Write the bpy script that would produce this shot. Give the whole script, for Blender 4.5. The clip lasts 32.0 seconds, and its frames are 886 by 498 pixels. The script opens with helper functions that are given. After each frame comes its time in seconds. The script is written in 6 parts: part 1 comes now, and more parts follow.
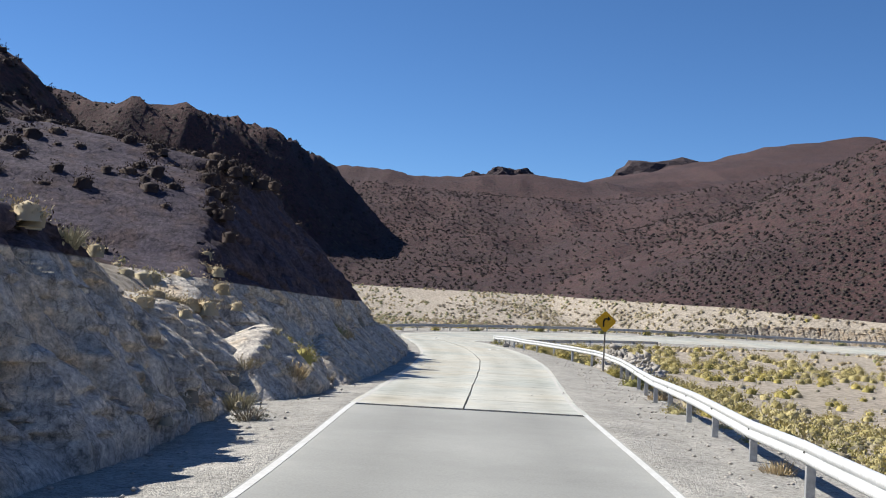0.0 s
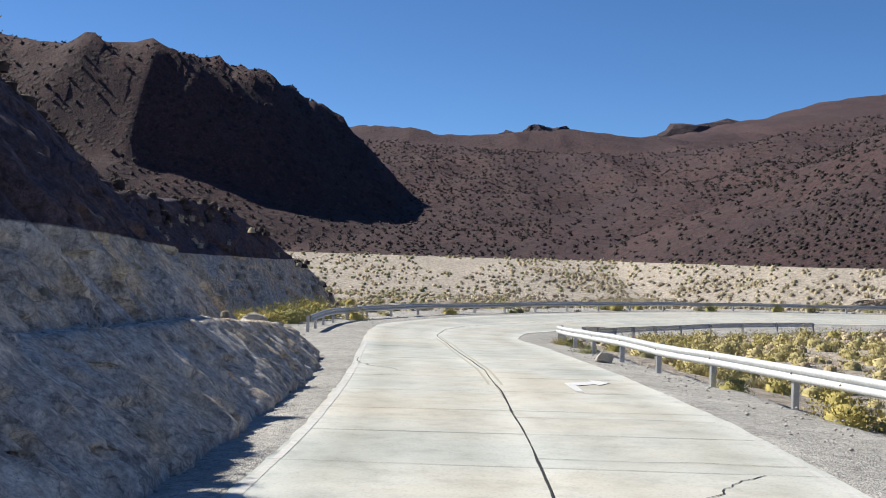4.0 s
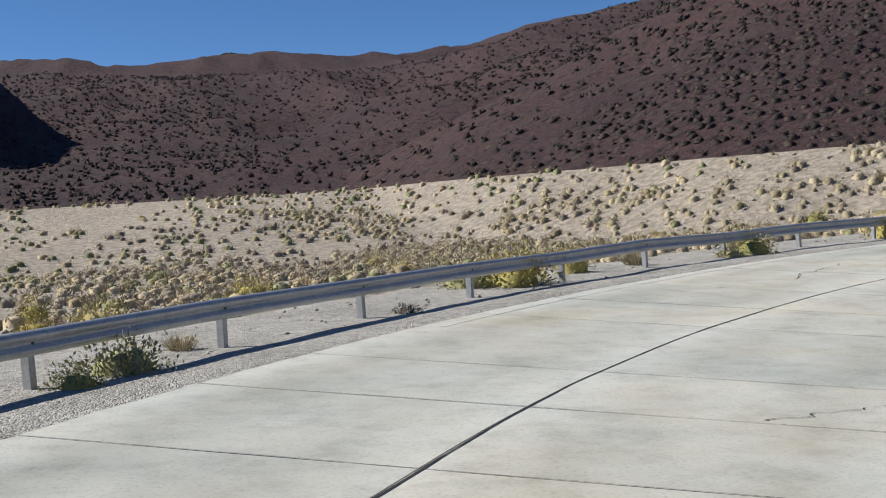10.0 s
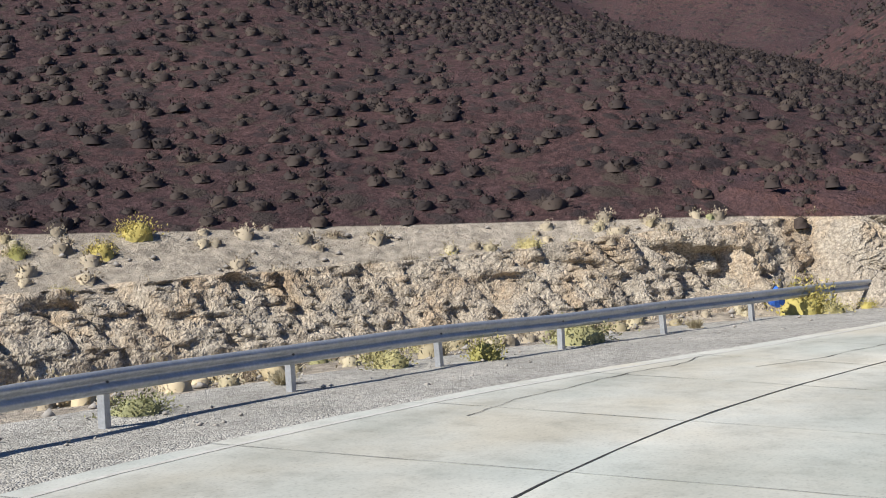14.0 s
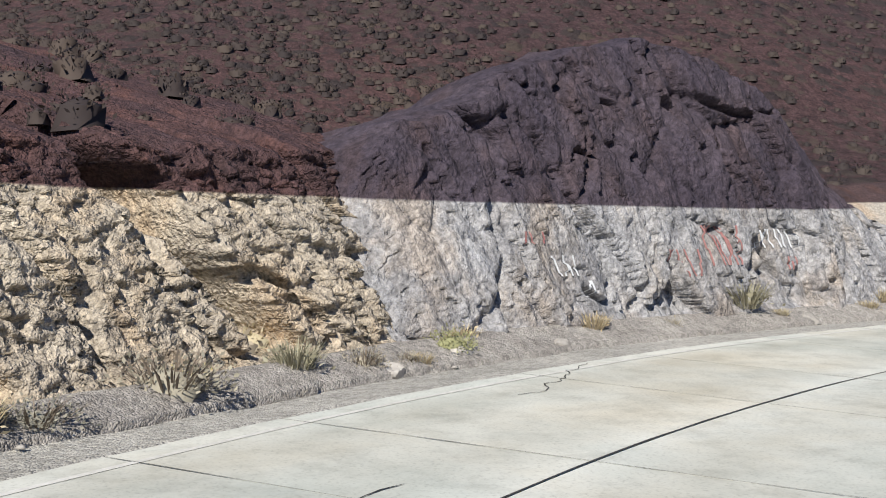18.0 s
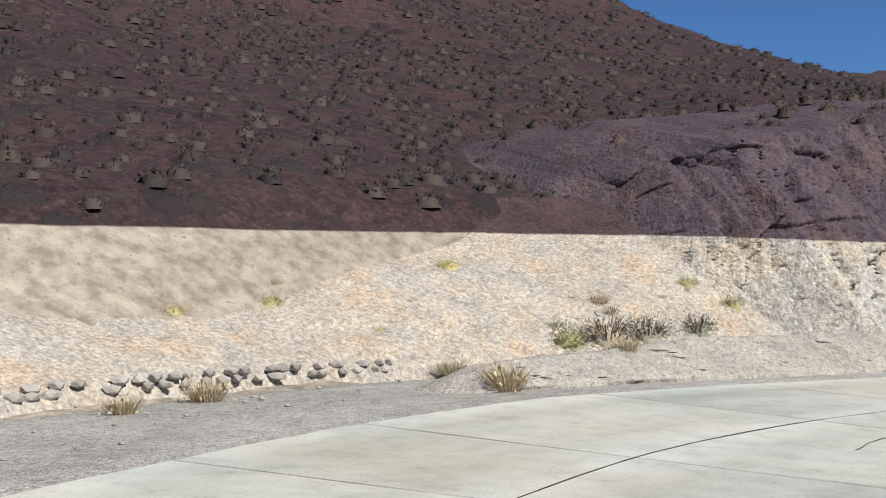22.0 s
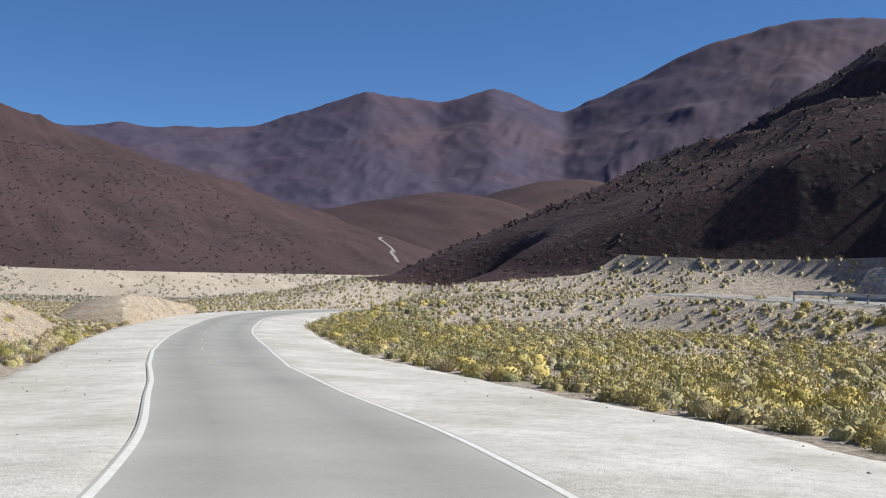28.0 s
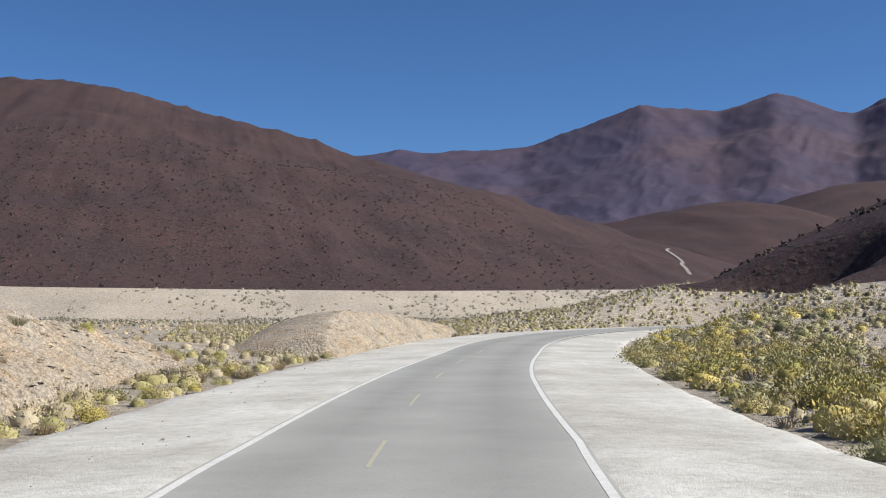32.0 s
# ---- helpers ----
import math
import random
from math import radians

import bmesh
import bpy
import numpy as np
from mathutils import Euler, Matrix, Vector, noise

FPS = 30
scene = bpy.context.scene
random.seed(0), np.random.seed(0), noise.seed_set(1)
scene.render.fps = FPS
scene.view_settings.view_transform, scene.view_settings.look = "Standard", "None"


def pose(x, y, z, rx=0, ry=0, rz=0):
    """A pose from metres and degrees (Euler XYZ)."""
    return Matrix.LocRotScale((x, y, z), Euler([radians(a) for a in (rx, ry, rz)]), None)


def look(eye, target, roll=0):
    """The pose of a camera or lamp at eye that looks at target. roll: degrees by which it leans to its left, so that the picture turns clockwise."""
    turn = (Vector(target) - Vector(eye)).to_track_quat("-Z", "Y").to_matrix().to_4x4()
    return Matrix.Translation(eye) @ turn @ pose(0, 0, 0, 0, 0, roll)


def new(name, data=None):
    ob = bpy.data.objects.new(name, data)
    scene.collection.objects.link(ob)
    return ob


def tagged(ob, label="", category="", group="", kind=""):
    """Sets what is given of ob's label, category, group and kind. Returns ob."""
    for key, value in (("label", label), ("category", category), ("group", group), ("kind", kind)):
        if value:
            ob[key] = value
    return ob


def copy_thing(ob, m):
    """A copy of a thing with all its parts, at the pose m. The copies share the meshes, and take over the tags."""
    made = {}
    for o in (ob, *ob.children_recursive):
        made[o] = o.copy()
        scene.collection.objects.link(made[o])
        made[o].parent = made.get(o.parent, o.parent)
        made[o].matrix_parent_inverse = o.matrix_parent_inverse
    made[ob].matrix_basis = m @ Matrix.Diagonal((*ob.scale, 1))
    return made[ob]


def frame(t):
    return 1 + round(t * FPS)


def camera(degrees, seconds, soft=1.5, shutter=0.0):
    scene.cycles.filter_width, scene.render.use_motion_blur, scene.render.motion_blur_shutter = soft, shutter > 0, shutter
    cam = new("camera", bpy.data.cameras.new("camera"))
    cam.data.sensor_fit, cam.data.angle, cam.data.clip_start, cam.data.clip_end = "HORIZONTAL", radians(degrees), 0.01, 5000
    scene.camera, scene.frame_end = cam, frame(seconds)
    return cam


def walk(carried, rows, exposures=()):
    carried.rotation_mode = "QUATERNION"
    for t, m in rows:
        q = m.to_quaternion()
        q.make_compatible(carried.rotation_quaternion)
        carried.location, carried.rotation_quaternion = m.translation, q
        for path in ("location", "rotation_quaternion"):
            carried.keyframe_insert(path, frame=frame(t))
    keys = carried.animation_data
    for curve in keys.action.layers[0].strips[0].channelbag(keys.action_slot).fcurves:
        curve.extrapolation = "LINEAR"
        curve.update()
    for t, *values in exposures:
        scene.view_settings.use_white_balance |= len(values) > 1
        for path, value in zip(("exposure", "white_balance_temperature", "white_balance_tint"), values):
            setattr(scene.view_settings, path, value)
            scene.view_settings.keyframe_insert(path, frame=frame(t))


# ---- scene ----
cam = camera(42.0, 32.0, soft=1.0)
PATH = [
    (0.0, (0.04, 0.00, 5.30), (0.14, 19.99, 5.99), 3.04),
    (0.5, (0.36, 6.73, 5.13), (0.28, 26.72, 5.79), 2.68),
    (1.0, (0.65, 13.45, 4.97), (0.35, 33.44, 5.69), 2.38),
    (1.5, (0.84, 20.12, 4.85), (0.37, 40.10, 5.61), 2.09),
    (2.0, (1.00, 26.70, 4.69), (0.49, 46.68, 5.36), 1.90),
    (2.5, (1.16, 33.21, 4.48), (0.70, 53.20, 4.95), 1.90),
    (3.0, (1.35, 39.66, 4.26), (0.92, 59.65, 4.70), 1.81),
    (3.5, (1.52, 46.07, 4.06), (1.08, 66.06, 4.48), 1.66),
    (5.5, (1.99, 70.86, 3.64), (1.22, 90.83, 2.95), 1.06),
    (6.0, (1.90, 77.11, 3.56), (1.18, 97.08, 2.63), 0.33),
    (6.5, (1.74, 83.26, 3.48), (1.02, 103.23, 2.50), -0.57),
    (7.0, (1.56, 89.16, 3.36), (0.90, 109.13, 2.52), -0.98),
    (7.5, (1.42, 94.79, 3.22), (1.04, 114.77, 2.58), -1.10),
    (8.0, (1.53, 100.18, 3.03), (1.67, 120.17, 2.50), -1.56),
    (8.5, (2.06, 105.50, 2.85), (2.93, 125.47, 2.29), -2.18),
    (9.0, (3.03, 110.73, 2.66), (4.89, 130.63, 2.04), -2.94),
    (9.5, (4.29, 115.93, 2.47), (7.35, 135.68, 1.79), -3.73),
    (10.0, (6.01, 120.96, 2.35), (10.42, 140.46, 1.72), -3.90),
    (10.5, (8.26, 125.68, 2.25), (14.25, 144.76, 1.70), -3.89),
    (11.0, (10.89, 129.98, 2.18), (18.66, 148.41, 1.69), -3.48),
    (11.5, (13.92, 133.76, 2.17), (23.49, 151.32, 1.98), -3.46),
    (12.0, (17.26, 137.10, 2.18), (28.58, 153.59, 2.29), -3.88),
    (12.5, (20.86, 140.11, 2.19), (33.82, 155.34, 2.45), -3.88),
    (13.0, (24.65, 142.66, 2.18), (39.14, 156.44, 2.58), -3.95),
    (13.5, (28.53, 144.75, 2.17), (44.40, 156.91, 2.60), -3.88),
    (14.0, (32.49, 146.36, 2.16), (49.59, 156.72, 2.61), -3.95),
    (14.5, (36.60, 147.41, 2.17), (54.74, 155.82, 2.68), -3.99),
    (15.0, (40.70, 148.03, 2.17), (59.72, 154.21, 2.66), -4.28),
    (15.5, (44.75, 148.37, 2.17), (64.36, 152.25, 2.62), -4.57),
    (17.5, (59.41, 145.21, 2.02), (79.41, 144.91, 2.09), -0.73),
    (18.0, (63.09, 143.89, 2.04), (82.92, 141.32, 2.30), -0.92),
    (18.5, (66.65, 142.24, 2.08), (86.05, 137.42, 2.45), -0.95),
    (19.0, (70.05, 140.29, 2.13), (88.76, 133.23, 2.49), -0.84),
    (19.5, (73.04, 137.95, 2.20), (90.79, 128.75, 2.62), -0.83),
    (20.0, (75.65, 135.27, 2.28), (92.13, 123.94, 2.79), -0.80),
    (20.5, (77.89, 132.26, 2.34), (92.83, 118.97, 2.93), -0.54),
    (21.0, (79.79, 129.04, 2.38), (92.93, 113.97, 3.01), -0.71),
    (21.5, (81.30, 125.58, 2.41), (92.37, 108.94, 3.18), -1.00),
    (22.0, (82.33, 122.01, 2.41), (91.13, 104.07, 3.26), -1.68),
    (22.5, (82.94, 118.38, 2.40), (89.30, 99.43, 3.17), -2.36),
    (23.0, (83.12, 114.75, 2.38), (87.00, 95.14, 3.10), -2.84),
    (23.5, (82.82, 111.11, 2.36), (84.35, 91.18, 3.08), -3.22),
    (24.0, (82.09, 107.51, 2.35), (81.20, 87.54, 3.02), -3.40),
    (24.5, (80.92, 104.02, 2.34), (77.66, 84.30, 2.92), -2.88),
    (25.0, (79.45, 100.65, 2.33), (73.70, 81.51, 3.07), -2.36),
    (25.5, (77.54, 97.35, 2.32), (69.77, 78.94, 3.24), -2.16),
    (27.5, (68.93, 82.80, 2.45), (59.65, 65.10, 3.27), 0.67),
    (28.0, (66.94, 78.97, 2.37), (58.26, 60.96, 3.21), 1.47),
    (28.5, (65.06, 74.96, 2.28), (57.07, 56.64, 3.13), 2.28),
    (29.0, (63.33, 70.72, 2.21), (56.13, 52.08, 3.09), 2.67),
    (29.5, (61.82, 66.32, 2.13), (55.41, 47.40, 3.09), 2.43),
    (30.0, (60.42, 61.80, 2.05), (54.76, 42.64, 3.08), 1.66),
    (30.5, (59.22, 57.13, 1.97), (54.18, 37.80, 2.99), 0.91),
    (31.0, (58.09, 52.32, 1.90), (53.51, 32.88, 2.96), 0.11),
    (31.5, (57.02, 47.41, 1.84), (52.75, 27.91, 2.94), -0.20),
    (32.0, (56.05, 42.49, 1.78), (51.90, 22.95, 2.89), 0.13),
]
walk(cam, [(t, look(eye, target, roll)) for t, eye, target, roll in PATH], [(0.0, 0.66), (3.5, 0.68), (5.5, 0.48), (7.0, 0.36), (9.0, 0.38), (11.0, 0.34), (12.5, 0.40), (14.0, 0.56), (18.0, 0.52), (21.0, 0.50), (23.0, 0.36), (25.0, 0.42), (28.0, 0.54), (32.0, 0.46)])

# ---- light: clear high-altitude sky, one sun ----
SUN_AZ, SUN_EL = -68.0, 42.0
world = bpy.data.worlds.new("sky")
world.use_nodes = True
scene.world = world
wn = world.node_tree.nodes
wl_ = world.node_tree.links
sky = wn.new("ShaderNodeTexSky")
sky.sky_type = "NISHITA"
sky.sun_disc = False
sky.sun_elevation, sky.sun_rotation = radians(SUN_EL), radians(SUN_AZ)
sky.altitude, sky.air_density, sky.dust_density, sky.ozone_density = 4000, 1.0, 0.0, 7.0
wn["Background"].inputs["Strength"].default_value = 0.078
tint = wn.new("ShaderNodeHueSaturation")
tint.inputs["Saturation"].default_value = 1.07
wl_.new(sky.outputs[0], tint.inputs["Color"])
wl_.new(tint.outputs[0], wn["Background"].inputs["Color"])
sun = new("sun", bpy.data.lights.new("sun", "SUN"))
sun.data.energy, sun.data.angle, sun.data.color = 4.2, radians(0.5), (1.0, 0.95, 0.87)
sun_dir = Vector((math.sin(radians(SUN_AZ)) * math.cos(radians(SUN_EL)), math.cos(radians(SUN_AZ)) * math.cos(radians(SUN_EL)), math.sin(radians(SUN_EL))))
sun.matrix_world = look((0, 0, 300), Vector((0, 0, 300)) - sun_dir)

RNG = np.random.default_rng(7)

# ---- materials ----


def mat(name, rough=0.9, metal=0.0):
    m = bpy.data.materials.new(name)
    m.use_nodes = True
    b = m.node_tree.nodes["Principled BSDF"]
    b.inputs["Roughness"].default_value = rough
    b.inputs["Metallic"].default_value = metal
    b.inputs["Specular IOR Level"].default_value = 0.25
    return m, m.node_tree.nodes, m.node_tree.links, b


def node(nodes, kind, **inputs):
    n = nodes.new(kind)
    for k, v in inputs.items():
        n.inputs[k].default_value = v
    return n


def noise_tex(nodes, links, scale, detail=4.0, rough=0.6, stretch=None, lean=None):
    co = nodes.new("ShaderNodeNewGeometry")
    n = node(nodes, "ShaderNodeTexNoise", Scale=scale, Detail=detail, Roughness=rough)
    if stretch:
        mp = nodes.new("ShaderNodeMapping")
        mp.inputs["Scale"].default_value = stretch
        if lean:
            mp.inputs["Rotation"].default_value = lean
        links.new(co.outputs["Position"], mp.inputs["Vector"])
        links.new(mp.outputs[0], n.inputs["Vector"])
    else:
        links.new(co.outputs["Position"], n.inputs["Vector"])
    return n


def ramp(nodes, links, src, stops):
    r = nodes.new("ShaderNodeValToRGB")
    while len(r.color_ramp.elements) < len(stops):
        r.color_ramp.elements.new(0.5)
    for e, (p, c) in zip(r.color_ramp.elements, stops):
        e.position, e.color = p, (*c, 1.0)
    links.new(src, r.inputs[0])
    return r


def mix(nodes, links, fac, a, b, blend="MIX"):
    m = nodes.new("ShaderNodeMix")
    m.data_type, m.blend_type = "RGBA", blend
    if isinstance(fac, float):
        m.inputs[0].default_value = fac
    else:
        links.new(fac, m.inputs[0])
    for sock, val in ((m.inputs[6], a), (m.inputs[7], b)):
        if isinstance(val, tuple):
            sock.default_value = (*val, 1.0)
        else:
            links.new(val, sock)
    return m.outputs[2]


def bump(nodes, links, b, height, strength, distance):
    n = node(nodes, "ShaderNodeBump", Strength=strength, Distance=distance)
    links.new(height, n.inputs["Height"])
    links.new(n.outputs[0], b.inputs["Normal"])
    return n


def tint_band(nodes, links, low, high):
    """Windscreen tint band put into the colours: pale below, dark above a wavy line."""
    at = nodes.new("ShaderNodeAttribute")
    at.attribute_name = "tint_height_or_wear"
    wob = noise_tex(nodes, links, 0.9, 3.0)
    ad = nodes.new("ShaderNodeMath")
    ad.operation = "MULTIPLY_ADD"
    links.new(wob.outputs[0], ad.inputs[0])
    ad.inputs[1].default_value = 0.07
    links.new(at.outputs["Fac"], ad.inputs[2])
    st = nodes.new("ShaderNodeMapRange")
    links.new(ad.outputs[0], st.inputs[0])
    st.inputs[1].default_value, st.inputs[2].default_value = 0.03, 0.07
    return mix(nodes, links, st.outputs[0], low, high)


def two_scale(nodes, links, big, small, c0, c1, c2, big_stretch=None):
    n1 = noise_tex(nodes, links, big, 5.0, 0.6, big_stretch)
    n2 = noise_tex(nodes, links, small, 3.0, 0.7)
    r1 = ramp(nodes, links, n1.outputs[0], [(0.33, c0), (0.66, c1)])
    r2 = ramp(nodes, links, n2.outputs[0], [(0.35, (0.5, 0.5, 0.5)), (0.65, (1.2, 1.2, 1.2))])
    a = mix(nodes, links, 0.8, r1.outputs[0], r2.outputs[0], "MULTIPLY")
    n3 = noise_tex(nodes, links, small * 4.0, 2.0, 0.5)
    r3 = ramp(nodes, links, n3.outputs[0], [(0.62, (0, 0, 0)), (0.72, (1, 1, 1))])
    return mix(nodes, links, r3.outputs[0], a, c2), n2


def shrub_dots(n, l, scale, reach):
    """Low shrubs too far off to tell their leaves: 0 between them, 1 on their crowns."""
    co = n.new("ShaderNodeNewGeometry")
    warp = noise_tex(n, l, scale * 2.6, 3.0, 0.7)
    ad = n.new("ShaderNodeVectorMath")
    ad.operation = "MULTIPLY_ADD"
    l.new(warp.outputs["Color"], ad.inputs[0])
    ad.inputs[1].default_value = (0.5 / scale, 0.5 / scale, 0.5 / scale)
    l.new(co.outputs["Position"], ad.inputs[2])
    v = n.new("ShaderNodeTexVoronoi")
    v.inputs["Scale"].default_value = scale
    l.new(ad.outputs[0], v.inputs["Vector"])
    sp = n.new("ShaderNodeSeparateColor")
    l.new(v.outputs["Color"], sp.inputs[0])
    th = n.new("ShaderNodeMath")
    th.operation = "MULTIPLY_ADD"
    l.new(sp.outputs[0], th.inputs[0])
    th.inputs[1].default_value, th.inputs[2].default_value = reach * 0.8, reach * 0.55
    mr = n.new("ShaderNodeMapRange")
    mr.interpolation_type = "SMOOTHSTEP"
    l.new(v.outputs["Distance"], mr.inputs[0])
    mr.inputs[1].default_value = 0.0
    l.new(th.outputs[0], mr.inputs[2])
    mr.inputs[3].default_value, mr.inputs[4].default_value = 1.0, 0.0
    return mr.outputs[0], sp.outputs[1]


def ground_material():
    m, n, l, b = mat("valley_soil")
    low, h1 = two_scale(n, l, 0.05, 2.2, (0.44, 0.385, 0.31), (0.55, 0.48, 0.39), (0.33, 0.30, 0.26))
    # Soil above the line, with the windscreen tint put into its colour.
    high, h2 = two_scale(n, l, 0.03, 1.9, (0.056, 0.035, 0.039), (0.094, 0.052, 0.050), (0.112, 0.076, 0.074))
    grit = noise_tex(n, l, 5.5, 4.0, 0.75)
    gr = ramp(n, l, grit.outputs[0], [(0.36, (0.5, 0.5, 0.52)), (0.5, (1.0, 1.0, 1.0)), (0.64, (1.5, 1.45, 1.45))])
    high = mix(n, l, 0.85, high, gr.outputs[0], "MULTIPLY")
    dots, tone = shrub_dots(n, l, 0.72, 0.50)
    small, tone2 = shrub_dots(n, l, 1.5, 0.62)
    bushy = ramp(n, l, tone, [(0.0, (0.038, 0.028, 0.030)), (0.6, (0.056, 0.043, 0.040)), (1.0, (0.085, 0.064, 0.050))])
    on = ramp(n, l, dots, [(0.10, (0, 0, 0)), (0.35, (1, 1, 1))])
    on2 = ramp(n, l, small, [(0.25, (0, 0, 0)), (0.5, (0.8, 0.8, 0.8))])
    high = mix(n, l, on2.outputs[0], high, bushy.outputs[0])
    high = mix(n, l, on.outputs[0], high, bushy.outputs[0])
    l.new(tint_band(n, l, low, high), b.inputs["Base Color"])
    h = noise_tex(n, l, 3.0, 6.0, 0.75)
    fine = n.new("ShaderNodeBump")
    fine.inputs["Strength"].default_value, fine.inputs["Distance"].default_value = 1.0, 0.22
    l.new(h.outputs[0], fine.inputs["Height"])
    tinted = tint_band(n, l, (0.0, 0.0, 0.0), (1.0, 1.0, 1.0))
    crown = mix(n, l, 1.0, tinted, ramp(n, l, dots, [(0.0, (0, 0, 0)), (1.0, (1, 1, 1))]).outputs[0], "MULTIPLY")
    domes = n.new("ShaderNodeBump")
    domes.inputs["Strength"].default_value, domes.inputs["Distance"].default_value = 0.8, 0.3
    l.new(crown, domes.inputs["Height"])
    l.new(fine.outputs[0], domes.inputs["Normal"])
    l.new(domes.outputs[0], b.inputs["Normal"])
    return m


def gravel_material(name, c0, c1, big, contrast, depth):
    """Loose gravel: stones of a few centimetres in patches of finer dust."""
    m, n, l, b = mat(name, 0.95)
    n1 = noise_tex(n, l, big, 5.0, 0.65)
    col = ramp(n, l, n1.outputs[0], [(0.34, c0), (0.66, c1)]).outputs[0]
    co = n.new("ShaderNodeNewGeometry")
    heights = []
    for scale, k in ((13.0, 0.7), (38.0, 1.0)):
        v = n.new("ShaderNodeTexVoronoi")
        v.inputs["Scale"].default_value = scale
        l.new(co.outputs["Position"], v.inputs["Vector"])
        sp = n.new("ShaderNodeSeparateColor")
        l.new(v.outputs["Color"], sp.inputs[0])
        q = contrast * k
        col = mix(n, l, 1.0, col, ramp(n, l, sp.outputs[0], [(0.0, (1 - 1.3 * q,) * 3), (0.4, (1.0, 1.0, 1.0)), (1.0, (1 + 0.6 * q,) * 3)]).outputs[0], "MULTIPLY")
        heights.append(v.outputs["Distance"])
    n2 = noise_tex(n, l, 2.6, 5.0, 0.7)
    col = mix(n, l, 0.8, col, ramp(n, l, n2.outputs[0], [(0.32, (0.80, 0.79, 0.78)), (0.5, (1.0, 1.0, 1.0)), (0.7, (1.1, 1.1, 1.1))]).outputs[0], "MULTIPLY")
    l.new(col, b.inputs["Base Color"])
    both = n.new("ShaderNodeMath")
    both.operation = "ADD"
    l.new(heights[0], both.inputs[0])
    l.new(heights[1], both.inputs[1])
    inv = n.new("ShaderNodeMath")
    inv.operation = "MULTIPLY"
    l.new(both.outputs[0], inv.inputs[0])
    inv.inputs[1].default_value = -1.0
    bump(n, l, b, inv.outputs[0], 1.0, depth)
    return m


def rock_material(name, a0, a1, a2, stretch=(2.2, 2.2, 0.55), warm=(1.12, 0.98, 0.80), amount=0.8, dark=((0.078, 0.065, 0.088), (0.118, 0.096, 0.116), (0.058, 0.048, 0.062)), lean=(0.0, 0.0, 0.0), grain=1.0, knobs=0.0):
    """Broken rock: streaks along its bedding, thin dark fissures, stains and crystal grain."""
    m, n, l, b = mat(name)
    low, h1 = two_scale(n, l, 0.5, 7.0 * grain, a0, a1, a2)
    # dark: the same rock with the windscreen tint put into its colours.
    high, h2 = two_scale(n, l, 0.5, 7.0 * grain, *dark)
    col = tint_band(n, l, low, high)
    streak = noise_tex(n, l, 1.5 * grain, 4.0, 0.62, stretch, lean)
    sr = ramp(n, l, streak.outputs[0], [(0.34, (0.56, 0.56, 0.58)), (0.46, (0.95, 0.95, 0.95)), (0.56, (1.06, 1.06, 1.06)), (0.68, (1.24, 1.23, 1.21))])
    col = mix(n, l, amount, col, sr.outputs[0], "MULTIPLY")
    warp = noise_tex(n, l, 2.4, 4.0, 0.65)
    co = n.new("ShaderNodeNewGeometry")
    ad = n.new("ShaderNodeVectorMath")
    ad.operation = "MULTIPLY_ADD"
    l.new(warp.outputs["Color"], ad.inputs[0])
    ad.inputs[1].default_value = (0.7, 0.7, 0.7)
    l.new(co.outputs["Position"], ad.inputs[2])
    mp = n.new("ShaderNodeMapping")
    mp.inputs["Scale"].default_value = stretch
    mp.inputs["Rotation"].default_value = lean
    l.new(ad.outputs[0], mp.inputs["Vector"])
    for scale, wide, deep in ((0.55, 0.028, 0.45), (1.7, 0.03, 0.62)):
        v = n.new("ShaderNodeTexVoronoi")
        v.feature = "DISTANCE_TO_EDGE"
        v.inputs["Scale"].default_value = scale * grain
        l.new(mp.outputs[0], v.inputs["Vector"])
        dk = ramp(n, l, v.outputs["Distance"], [(0.0, (deep, deep, deep * 1.03)), (wide, (1.0, 1.0, 1.0))])
        col = mix(n, l, amount, col, dk.outputs[0], "MULTIPLY")
    fine = noise_tex(n, l, 19.0, 4.0, 0.75)
    fr = ramp(n, l, fine.outputs[0], [(0.36, (0.70, 0.70, 0.71)), (0.5, (1.0, 1.0, 1.0)), (0.64, (1.2, 1.2, 1.2))])
    col = mix(n, l, 0.8, col, fr.outputs[0], "MULTIPLY")
    blot = noise_tex(n, l, 0.75, 5.0, 0.65, (1.0, 1.0, 0.6), lean)
    br = ramp(n, l, blot.outputs[0], [(0.40, (0.93, 0.95, 0.98)), (0.50, (1.0, 1.0, 1.0)), (0.64, warm)])
    l.new(mix(n, l, 1.0, col, br.outputs[0], "MULTIPLY"), b.inputs["Base Color"])
    both = n.new("ShaderNodeMath")
    both.operation = "MULTIPLY_ADD"
    l.new(fine.outputs[0], both.inputs[0])
    both.inputs[1].default_value = 0.3
    l.new(streak.outputs[0], both.inputs[2])
    height = both.outputs[0]
    if knobs:
        v = n.new("ShaderNodeTexVoronoi")
        v.inputs["Scale"].default_value = 7.0
        l.new(ad.outputs[0], v.inputs["Vector"])
        kn = n.new("ShaderNodeMath")
        kn.operation = "MULTIPLY_ADD"
        l.new(v.outputs["Distance"], kn.inputs[0])
        kn.inputs[1].default_value = -knobs
        l.new(height, kn.inputs[2])
        height = kn.outputs[0]
    bump(n, l, b, height, 0.8, 0.11)
    return m


